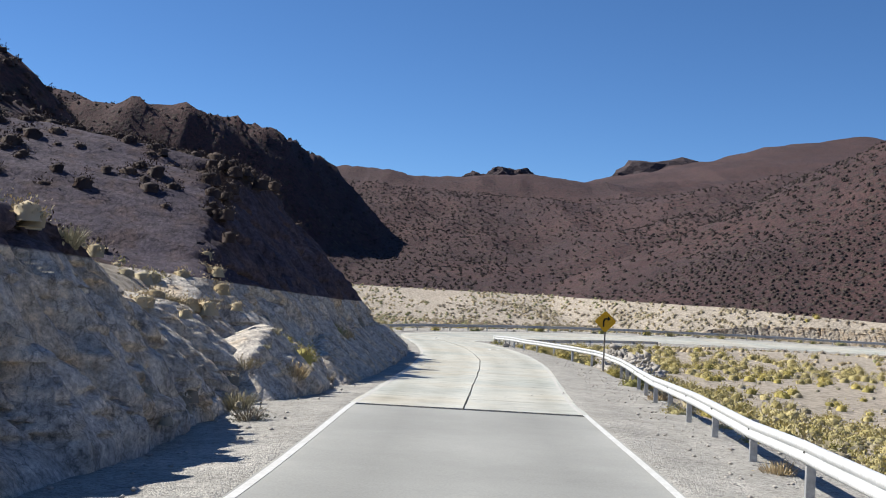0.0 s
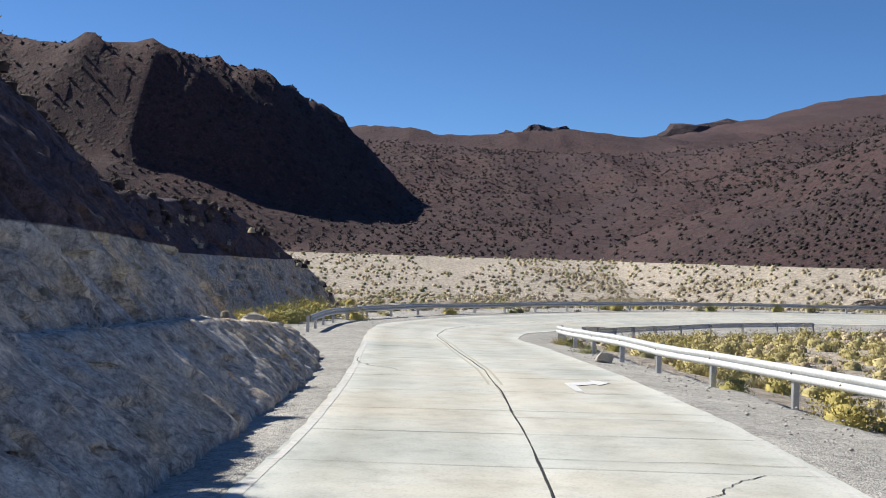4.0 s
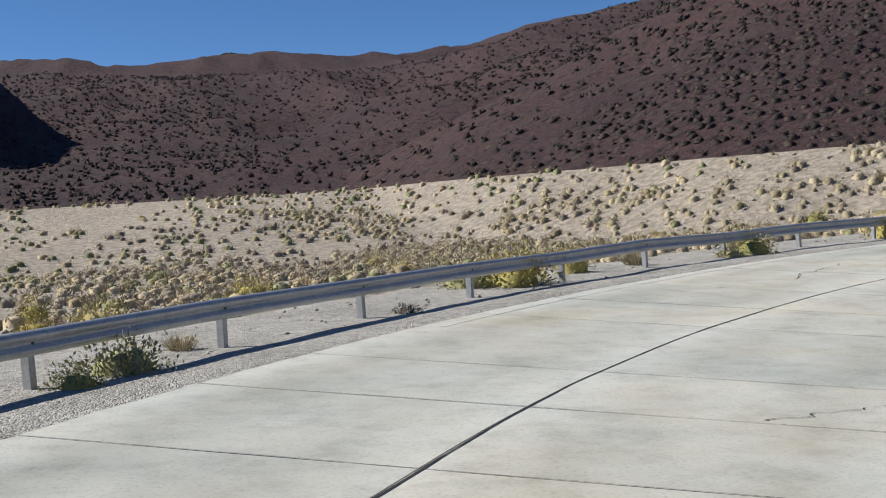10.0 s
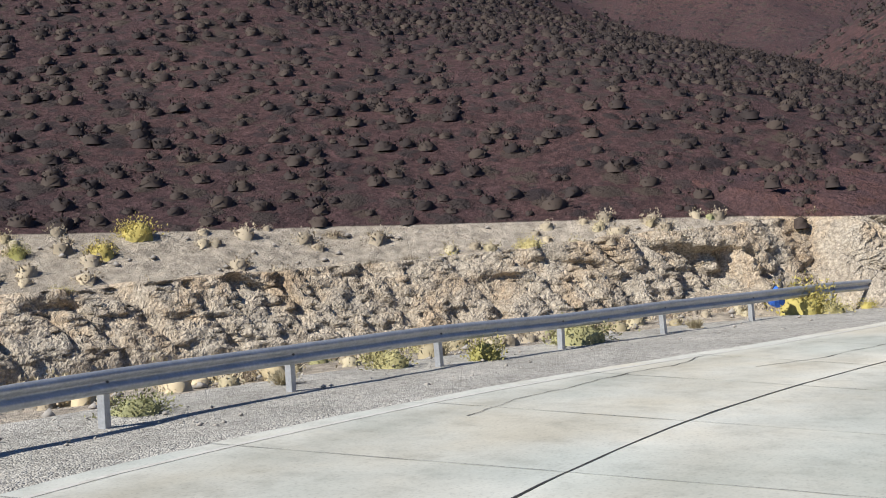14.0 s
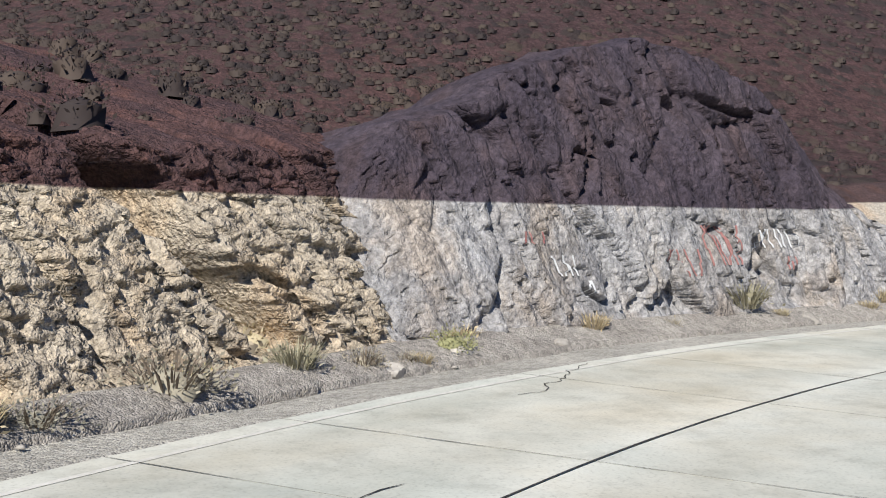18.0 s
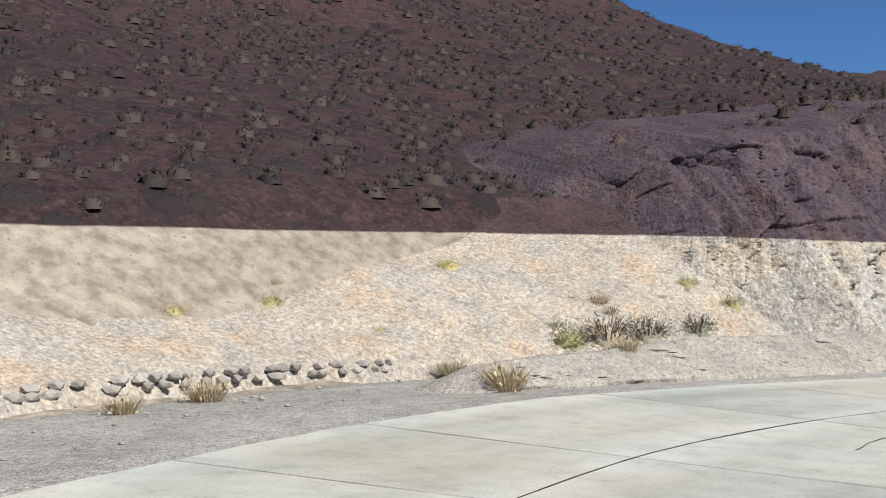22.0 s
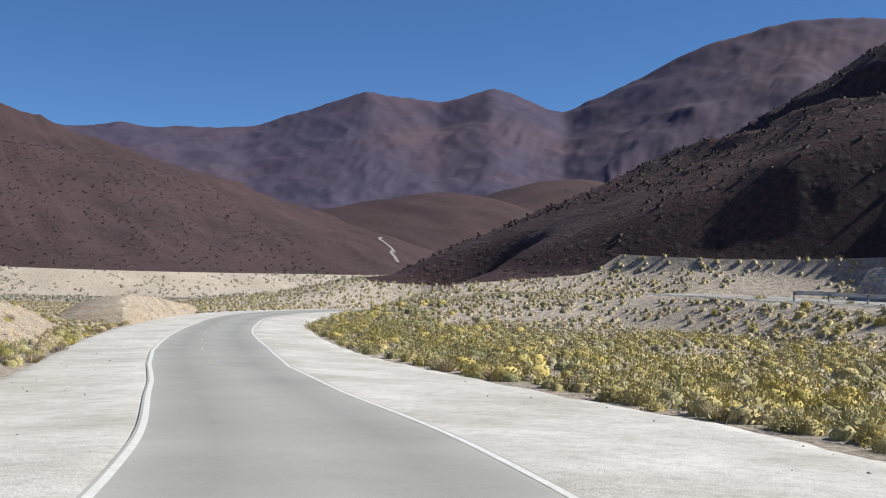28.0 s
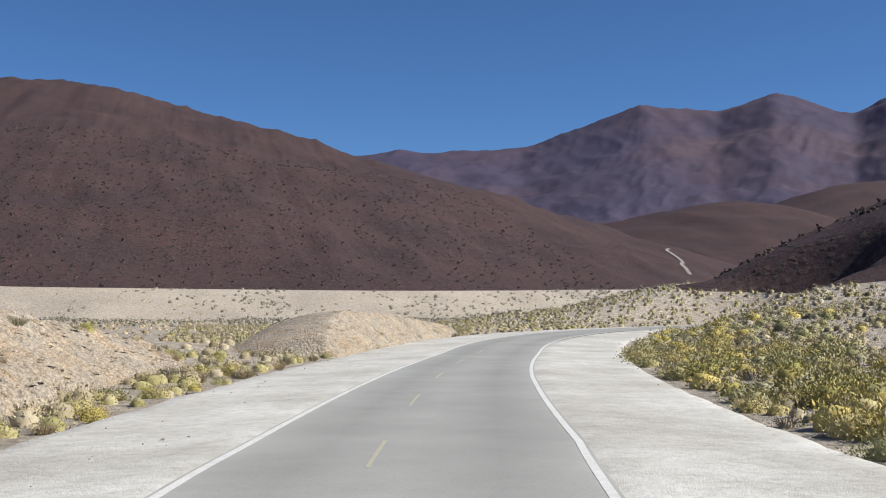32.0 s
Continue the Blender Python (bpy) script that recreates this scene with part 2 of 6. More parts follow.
def plain(name, c0, c1, scale=6.0, rough=0.85, metal=0.0, rel=0.3, dist=0.02, per_object=0.0, fine=7.0, grain=0.7):
    m, n, l, b = mat(name, rough, metal)
    n1 = noise_tex(n, l, scale, 5.0, 0.65)
    r = ramp(n, l, n1.outputs[0], [(0.3, c0), (0.7, c1)])
    n2 = noise_tex(n, l, scale * fine, 3.0, 0.6)
    r2 = ramp(n, l, n2.outputs[0], [(0.3, (0.75, 0.75, 0.75)), (0.7, (1.1, 1.1, 1.1))])
    col = mix(n, l, grain, r.outputs[0], r2.outputs[0], "MULTIPLY")
    if per_object:
        oi = n.new("ShaderNodeObjectInfo")
        rr = ramp(n, l, oi.outputs["Random"], [(0.0, (1 - per_object,) * 3), (1.0, (1 + per_object,) * 3)])
        col = mix(n, l, 1.0, col, rr.outputs[0], "MULTIPLY")
    l.new(col, b.inputs["Base Color"])
    if rel:
        bump(n, l, b, n2.outputs[0], rel, dist)
    return m


def asphalt_material():
    """Sun-bleached asphalt, polished darker in the wheel tracks and dusty at the edges."""
    m, n, l, b = mat("sun_bleached_asphalt", 0.85)
    n1 = noise_tex(n, l, 0.25, 5.0, 0.6)
    r1 = ramp(n, l, n1.outputs[0], [(0.35, (0.335, 0.338, 0.315)), (0.65, (0.385, 0.388, 0.362))])
    tr = n.new("ShaderNodeAttribute")
    tr.attribute_name = "tint_height_or_wear"
    n2 = noise_tex(n, l, 0.9, 5.0, 0.7)
    ad = n.new("ShaderNodeMath")
    ad.operation = "MULTIPLY_ADD"
    l.new(n2.outputs[0], ad.inputs[0])
    ad.inputs[1].default_value = 0.5
    l.new(tr.outputs["Fac"], ad.inputs[2])
    r2 = ramp(n, l, ad.outputs[0], [(0.2, (1.2, 1.19, 1.17)), (0.45, (1.03, 1.03, 1.03)), (1.0, (0.82, 0.82, 0.82))])
    col = mix(n, l, 1.0, r1.outputs[0], r2.outputs[0], "MULTIPLY")
    n3 = noise_tex(n, l, 32.0, 3.0, 0.6)
    r3 = ramp(n, l, n3.outputs[0], [(0.3, (0.84, 0.84, 0.84)), (0.7, (1.08, 1.08, 1.08))])
    l.new(mix(n, l, 0.8, col, r3.outputs[0], "MULTIPLY"), b.inputs["Base Color"])
    bump(n, l, b, n3.outputs[0], 0.1, 0.01)
    return m


def concrete_material():
    """Pale slabs with beige dust films, grey wear and fine speckle."""
    m, n, l, b = mat("worn_concrete", 0.75)
    n1 = noise_tex(n, l, 0.22, 5.0, 0.6)
    r1 = ramp(n, l, n1.outputs[0], [(0.36, (0.49, 0.512, 0.475)), (0.5, (0.575, 0.575, 0.525)), (0.64, (0.575, 0.548, 0.47))])
    n2 = noise_tex(n, l, 1.7, 6.0, 0.7)
    r2 = ramp(n, l, n2.outputs[0], [(0.30, (0.80, 0.80, 0.79)), (0.5, (1.0, 1.0, 1.0)), (0.7, (1.08, 1.08, 1.08))])
    col = mix(n, l, 1.0, r1.outputs[0], r2.outputs[0], "MULTIPLY")
    n3 = noise_tex(n, l, 26.0, 3.0, 0.6)
    r3 = ramp(n, l, n3.outputs[0], [(0.30, (0.80, 0.80, 0.80)), (0.45, (1.0, 1.0, 1.0)), (0.7, (1.05, 1.05, 1.05))])
    col = mix(n, l, 1.0, col, r3.outputs[0], "MULTIPLY")
    wear = n.new("ShaderNodeAttribute")
    wear.attribute_name = "wear"
    n4 = noise_tex(n, l, 0.35, 4.0, 0.65)
    wm = n.new("ShaderNodeMath")
    wm.operation = "MULTIPLY"
    l.new(wear.outputs["Fac"], wm.inputs[0])
    l.new(n4.outputs[0], wm.inputs[1])
    wr = ramp(n, l, wm.outputs[0], [(0.1, (1.03, 1.03, 1.03)), (0.6, (0.74, 0.725, 0.69))])
    col = mix(n, l, 1.0, col, wr.outputs[0], "MULTIPLY")
    oi = n.new("ShaderNodeObjectInfo")
    rr = ramp(n, l, oi.outputs["Random"], [(0.0, (0.93, 0.945, 0.94)), (1.0, (1.05, 1.045, 1.02))])
    l.new(mix(n, l, 1.0, col, rr.outputs[0], "MULTIPLY"), b.inputs["Base Color"])
    bump(n, l, b, n3.outputs[0], 0.15, 0.01)
    return m


def leaf_material(name, c0, c1, c2):
    """Foliage, varied leaf by leaf and plant by plant."""
    m, n, l, b = mat(name, 0.8)
    g = n.new("ShaderNodeNewGeometry")
    r = ramp(n, l, g.outputs["Random Per Island"], [(0.0, c0), (0.5, c1), (1.0, c2)])
    oi = n.new("ShaderNodeObjectInfo")
    rr = ramp(n, l, oi.outputs["Random"], [(0.0, (0.72, 0.78, 0.8)), (1.0, (1.25, 1.15, 1.05))])
    l.new(mix(n, l, 1.0, r.outputs[0], rr.outputs[0], "MULTIPLY"), b.inputs["Base Color"])
    return m


M_GROUND = ground_material()
M_ROCK = rock_material("grey_rock", (0.335, 0.325, 0.322), (0.43, 0.42, 0.415), (0.25, 0.243, 0.245), warm=(1.09, 0.99, 0.88), amount=0.62, dark=((0.058, 0.046, 0.062), (0.092, 0.072, 0.088), (0.042, 0.034, 0.045)), knobs=0.5)
M_CUT = rock_material("shaded_cut_rock", (0.59, 0.535, 0.455), (0.71, 0.65, 0.56), (0.47, 0.425, 0.37), lean=(0.0, 0.25, 0.0))
M_SCARP = rock_material("clay_scarp", (0.48, 0.405, 0.31), (0.57, 0.495, 0.39), (0.36, 0.305, 0.25), (1.6, 1.6, 1.2), (1.05, 0.95, 0.84), 0.5, ((0.070, 0.044, 0.048), (0.125, 0.066, 0.062), (0.052, 0.036, 0.041)), grain=1.5, knobs=0.9)
M_EARTH = rock_material("tan_bank_earth", (0.50, 0.44, 0.36), (0.58, 0.525, 0.44), (0.44, 0.395, 0.335), (1.0, 1.0, 0.8), (1.07, 0.96, 0.86), 0.35, ((0.066, 0.046, 0.049), (0.105, 0.064, 0.060), (0.052, 0.038, 0.042)), grain=1.4, knobs=0.35)
M_CLIFF = rock_material("pale_cliff_rock", (0.47, 0.435, 0.38), (0.565, 0.53, 0.465), (0.40, 0.365, 0.32), (2.6, 2.6, 0.9), (1.07, 0.99, 0.88), 0.42, ((0.078, 0.060, 0.078), (0.135, 0.098, 0.108), (0.058, 0.046, 0.058)), (0.45, 0.45, 0.0), 1.2, 0.4)
M_TALUS = gravel_material("brown_rubble_soil", (0.37, 0.345, 0.30), (0.49, 0.455, 0.40), 0.8, 0.26, 0.022)
M_APRON = gravel_material("grey_brown_rubble", (0.27, 0.25, 0.228), (0.39, 0.365, 0.33), 0.8, 0.26, 0.022)
M_CONCRETE = concrete_material()
M_ASPHALT = asphalt_material()
M_GRAVEL = gravel_material("grey_gravel", (0.35, 0.338, 0.305), (0.48, 0.462, 0.42), 0.5, 0.26, 0.02)
M_DUST = gravel_material("white_dust_gravel", (0.45, 0.435, 0.388), (0.635, 0.627, 0.585), 0.26, 0.08, 0.006)
M_TAR = plain("black_tar", (0.03, 0.03, 0.03), (0.06, 0.058, 0.055), 5.0, 0.7)
M_JOINT = plain("dirty_joint", (0.13, 0.125, 0.11), (0.22, 0.21, 0.18), 5.0, 0.9)
M_WHITE = plain("worn_white_paint", (0.66, 0.66, 0.62), (0.80, 0.80, 0.77), 2.5, 0.6, 0, 0.1)
M_FADED = plain("faded_white_paint", (0.56, 0.55, 0.50), (0.68, 0.67, 0.63), 1.5, 0.7, 0, 0.1)
M_YELLOWLINE = plain("worn_yellow_paint", (0.44, 0.41, 0.31), (0.50, 0.47, 0.38), 3.0, 0.7, 0, 0.1)
M_STEEL = plain("galvanised_steel", (0.42, 0.44, 0.46), (0.55, 0.57, 0.59), 3.0, 0.45, 0.55, 0.05, 0.003)
M_RAILWHITE = plain("white_painted_steel", (0.55, 0.58, 0.59), (0.68, 0.70, 0.71), 2.0, 0.45, 0, 0.05, 0.003)
M_BOLT = plain("dark_bolt_steel", (0.12, 0.12, 0.12), (0.2, 0.2, 0.2), 9.0, 0.5, 0.6)
M_SIGN = plain("yellow_sign_sheet", (0.70, 0.40, 0.02), (0.76, 0.45, 0.03), 3.0, 0.45)
M_BLACK = plain("black_sign_paint", (0.015, 0.015, 0.015), (0.03, 0.03, 0.03), 5.0, 0.5)
M_WOODPOST = plain("weathered_post", (0.20, 0.18, 0.16), (0.30, 0.27, 0.24), 8.0, 0.9)
M_STONE = plain("pale_loose_stone", (0.32, 0.30, 0.27), (0.46, 0.43, 0.39), 2.0, 0.9, 0, 0.5, 0.02, 0.2)
M_BAG = plain("blue_plastic", (0.03, 0.12, 0.55), (0.06, 0.20, 0.70), 9.0, 0.4)
M_STEM = plain("dry_twig", (0.16, 0.13, 0.10), (0.27, 0.22, 0.17), 9.0, 0.9, 0, 0)
M_YELLOW = leaf_material("yellow_flowering_leaf", (0.31, 0.285, 0.10), (0.41, 0.365, 0.125), (0.53, 0.46, 0.165))
M_GREEN = leaf_material("olive_leaf", (0.29, 0.275, 0.125), (0.385, 0.36, 0.18), (0.47, 0.435, 0.24))
M_STRAW = leaf_material("straw_blade", (0.33, 0.28, 0.18), (0.44, 0.385, 0.26), (0.54, 0.48, 0.35))
M_GREY = leaf_material("grey_twig_leaf", (0.22, 0.20, 0.16), (0.34, 0.31, 0.25), (0.42, 0.38, 0.29))
# Scrub above the line: leaf colours darkened for the windscreen's tint band.
M_TINTSCRUB = leaf_material("tint_darkened_scrub", (0.036, 0.028, 0.029), (0.052, 0.040, 0.038), (0.082, 0.063, 0.054))


# ---- numeric helpers ----
def smooth(x, a, b):
    t = np.clip((np.asarray(x, float) - a) / (b - a), 0, 1)
    return t * t * (3 - 2 * t)


def lattice(ix, iy, seed):
    h = (ix.astype(np.int64) * 374761393 + iy.astype(np.int64) * 668265263 + seed * 974634777) & 0xFFFFFFFF
    h = ((h ^ (h >> 13)) * 1274126177) & 0xFFFFFFFF
    return ((h ^ (h >> 16)) & 0xFFFF) / 32767.5 - 1.0


def vnoise(x, y, seed=0):
    x, y = np.asarray(x, float), np.asarray(y, float)
    ix, iy = np.floor(x), np.floor(y)
    fx, fy = x - ix, y - iy
    fx, fy = fx * fx * (3 - 2 * fx), fy * fy * (3 - 2 * fy)
    a, b = lattice(ix, iy, seed), lattice(ix + 1, iy, seed)
    c, d = lattice(ix, iy + 1, seed), lattice(ix + 1, iy + 1, seed)
    return (a * (1 - fx) + b * fx) * (1 - fy) + (c * (1 - fx) + d * fx) * fy


def fbm(x, y, octaves=4, seed=0, ridged=False):
    out, amp, tot = 0.0, 1.0, 0.0
    for o in range(octaves):
        v = vnoise(np.asarray(x) * 2**o + 17.3 * o, np.asarray(y) * 2**o - 9.1 * o, seed + o)
        out = out + amp * ((1 - 2 * np.abs(v)) if ridged else v)
        tot += amp
        amp *= 0.5
    return out / tot


def cells(x, y, seed):
    """Jittered cells: each place's cell value, its offset from the cell's seed, the cell's own slope and the gap to the next cell."""
    x, y = np.asarray(x, float), np.asarray(y, float)
    ix, iy = np.floor(x), np.floor(y)
    f1, f2 = np.full(x.shape, 9.0), np.full(x.shape, 9.0)
    val, dx, dy, gx_, gy_ = (np.zeros(x.shape) for _ in range(5))
    for i in (-1, 0, 1):
        for j in (-1, 0, 1):
            a, b = ix + i, iy + j
            px, py = x - (a + 0.5 + 0.45 * lattice(a, b, seed)), y - (b + 0.5 + 0.45 * lattice(a, b, seed + 71))
            r = px * px + py * py
            m = r < f1
            f2 = np.where(m, f1, np.minimum(f2, r))
            f1 = np.where(m, r, f1)
            for out, v in ((val, lattice(a, b, seed + 5)), (dx, px), (dy, py), (gx_, lattice(a, b, seed + 6)), (gy_, lattice(a, b, seed + 7))):
                out[m] = v[m]
    return val, dx, dy, gx_, gy_, np.sqrt(f2) - np.sqrt(f1)


def grid_mesh(name, V, material, attr=None, flip=False, smooth_shade=True):
    """A mesh from a rows x columns x 3 array of places."""
    r, c = V.shape[:2]
    idx = np.arange(r * c).reshape(r, c)
    q = np.stack([idx[:-1, :-1], idx[1:, :-1], idx[1:, 1:], idx[:-1, 1:]], -1).reshape(-1, 4)
    if flip:
        q = q[:, ::-1]
    return raw_mesh(name, V.reshape(-1, 3), q, material, attr, smooth_shade)


def raw_mesh(name, verts, faces, material, attr=None, smooth_shade=False):
    """verts n x 3, faces m x k, all of one size."""
    me = bpy.data.meshes.new(name)
    m, k = faces.shape
    me.vertices.add(len(verts))
    me.vertices.foreach_set("co", np.ascontiguousarray(verts, np.float32).ravel())
    me.loops.add(m * k)
    me.loops.foreach_set("vertex_index", np.ascontiguousarray(faces, np.int32).ravel())
    me.polygons.add(m)
    me.polygons.foreach_set("loop_start", np.arange(0, m * k, k, dtype=np.int32))
    if smooth_shade:
        me.polygons.foreach_set("use_smooth", np.ones(m, bool))
    me.update(calc_edges=True)
    if attr is not None:
        a = me.attributes.new("tint_height_or_wear", "FLOAT", "POINT")
        a.data.foreach_set("value", np.ascontiguousarray(attr, np.float32).ravel())
    me.materials.append(material)
    return me


def part(name, bm, material, parent, label=""):
    """Links a bmesh (or a ready mesh) as one object under a thing or a part."""
    if isinstance(bm, bmesh.types.BMesh):
        me = bpy.data.meshes.new(name)
        bm.to_mesh(me)
        bm.free()
        me.materials.append(material)
    else:
        me = bm
    ob = new(name, me)
    ob.parent = parent
    if label:
        ob["label"] = label
    return ob


def box(bm, cx, cy, cz, sx, sy, sz, m=None):
    r = bmesh.ops.create_cube(bm, size=1.0, matrix=(m or Matrix()) @ Matrix.Translation((cx, cy, cz)) @ Matrix.Diagonal((sx, sy, sz, 1)))
    return r["verts"]


# ---- the road's line: stations every 13 m ----
ST0, STEP = -13.0, 13.0
LINE_A = [(-0.9, -13), (-0.45, 0.01), (0.35, 13.01), (0.75, 26.01), (1.25, 39.01), (1.75, 52.01), (1.98, 65), (1.64, 77.99), (0.91, 91), (0.61, 104.1), (2.19, 117.42), (7.65, 129.94), (16.7, 140.27), (28.32, 147.62), (41.92, 150.9), (55.43, 149.31), (68.35, 144.64)]
LINE_B = [(79.06, 135.41), (85.61, 122.82), (86.31, 108.36), (80.15, 95.63), (71.9, 85.46), (65.57, 74.18), (61.29, 62.02), (58.29, 49.43), (55.4, 37), (52.6, 24.4), (49.5, 12), (46.1, -0.2), (42.2, -12.3), (37.8, -24.6), (32.2, -36.6), (25, -47.6), (15.4, -56.6), (4, -62.6), (-9, -65.6)]
LEVEL = [(-13, 3.45), (0, 3.2), (13, 2.88), (26, 2.61), (39, 2.18), (52, 1.85), (65, 1.63), (78, 1.45), (91, 1.22), (104, 0.83), (117, 0.48), (130, 0.28),
         (156, 0.24), (182, 0.15), (195, 0.16), (208, 0.37), (221, 0.5), (234, 0.47), (247, 0.33), (260, 0.33), (273, 0.17), (286, -0.04), (299, -0.23), (325, -0.35), (364, -0.2), (403, 0.3), (430, 0.7)]
LINE = np.array(LINE_A + LINE_B, float)


def table(rows):
    a = np.array(rows, float)
    return lambda s: np.interp(s, a[:, 0], a[:, 1])


level = table(LEVEL)
width_l = table([(0, 2.85), (90, 2.9), (100, 3.1), (116, 4.8), (125, 5.2), (175, 5.2), (190, 4.4), (215, 4.4), (226, 5.2), (236, 5.0), (245, 3.9), (252, 3.0), (262, 2.8), (285, 2.75), (312, 2.55), (430, 2.55)])
width_r = table([(0, 2.9), (90, 2.9), (100, 3.2), (116, 4.2), (125, 4.4), (240, 4.4), (250, 3.5), (257, 3.0), (270, 3.05), (285, 2.8), (312, 2.55), (430, 2.55)])
# painted edges and the wandering centre joint, seen from the same reference line
edge_l = table([(-6, 2.5), (70, 2.6), (90, 2.8), (100, 3.1), (110, 3.9), (122, 4.0), (136, 4.2), (146, 4.35), (154, 4.55), (168, 4.65), (174, 4.3), (181, 3.7), (205, 3.5), (221, 3.7), (231, 4.1), (237, 4.5), (245, 3.3), (252, 2.25), (259, 1.75), (266, 1.95), (275, 2.3), (281, 2.45), (303, 2.65), (312, 2.95), (322, 2.95), (353, 2.4), (430, 2.5)])
edge_r = table([(-6, 2.9), (30, 2.95), (40, 3.3), (55, 3.8), (70, 3.9), (90, 3.4), (100, 3.2), (112, 3.45), (118, 3.7), (124, 3.9), (240, 4.2), (250, 3.2), (257, 2.55), (261, 2.25), (267, 2.2), (275, 2.9), (281, 3.4), (291, 3.0), (301, 2.6), (311, 2.25), (326, 2.75), (345, 2.6), (430, 2.6)])
mid = table([(26, -0.05), (38, -0.25), (60, -0.6), (80, -0.5), (100, 0.2), (110, 0.41), (116, 0.40), (120, 0.2), (124, 0.08), (140, -0.08), (156, -0.15), (168, 0.25), (180, 0.38), (192, 0.15), (205, -0.1), (232, -0.1), (238, 0.1), (246, -0.1), (254, -0.42), (257, -0.4), (310, 0.55), (335, 0.55), (430, 0.3)])
bank = table([(88, 0.0), (125, 0.06), (240, 0.05), (264, 0.0)])
shoulder_l = table([(0, 1.4), (84, 1.5), (90, 7.0), (104, 9.0), (114, 4.5), (122, 3.2), (186, 3.2), (196, 0.9), (222, 1.0), (230, 3.5), (250, 4.2), (264, 4.0), (430, 4.0)])
shoulder_r = table([(0, 2.4), (60, 3.4), (85, 2.0), (116, 2.0), (130, 3.0), (240, 4.0), (265, 6.5), (292, 7.0), (318, 4.2), (335, 3.8), (430, 3.8)])


def centre(s):
    """Catmull-Rom through the stations: places and unit tangents."""
    u = np.clip((np.asarray(s, float) - ST0) / STEP, 0, len(LINE) - 1.001)
    i = np.floor(u).astype(int)
    f = (u - i)[..., None]
    g = lambda k: LINE[np.clip(k, 0, len(LINE) - 1)]
    p0, p1, p2, p3 = g(i - 1), g(i), g(i + 1), g(i + 2)
    p = 0.5 * (2 * p1 + (p2 - p0) * f + (2 * p0 - 5 * p1 + 4 * p2 - p3) * f**2 + (3 * p1 - p0 - 3 * p2 + p3) * f**3)
    t = 0.5 * ((p2 - p0) + 2 * (2 * p0 - 5 * p1 + 4 * p2 - p3) * f + 3 * (3 * p1 - p0 - 3 * p2 + p3) * f**2)
    return p, t / np.linalg.norm(t, axis=-1, keepdims=True)


def at(s, d, dz=0.0):
    """World places at station s, d metres to the left of the centre line, on the road's banked plane."""
    s, d = np.broadcast_arrays(np.asarray(s, float), np.asarray(d, float))
    p, t = centre(s)
    x, y = p[..., 0] - t[..., 1] * d, p[..., 1] + t[..., 0] * d
    return np.stack([x, y, level(s) + bank(s) * d + dz], -1)


ST_FINE = np.arange(-5, 434, 1.0)
CP, CT = centre(ST_FINE)


def nearest(x, y):
    """Station and signed distance (left +) of places."""
    x, y = np.asarray(x, float).ravel(), np.asarray(y, float).ravel()
    s, d = np.empty_like(x), np.empty_like(x)
    for k in range(0, len(x), 20000):
        a, b = x[k:k + 20000, None] - CP[:, 0], y[k:k + 20000, None] - CP[:, 1]
        i = np.argmin(a * a + b * b, 1)
        j = np.arange(len(i))
        al = a[j, i] * CT[i, 0] + b[j, i] * CT[i, 1]
        la = CT[i, 0] * b[j, i] - CT[i, 1] * a[j, i]
        s[k:k + 20000] = ST_FINE[i] + np.clip(al, -1, 1)
        d[k:k + 20000] = np.sign(la + 1e-9) * np.sqrt(la**2 + np.maximum(np.abs(al) - 1, 0)**2)
    return s, d


# ---- the land ----
def cone(x, y, cx, cy, h, radius, p=1.0, top=0.08):
    r = np.sqrt(((x - cx)**2 + (y - cy)**2) / radius**2 + top**2) - top
    return h * np.clip(1 - r, 0, None)**p


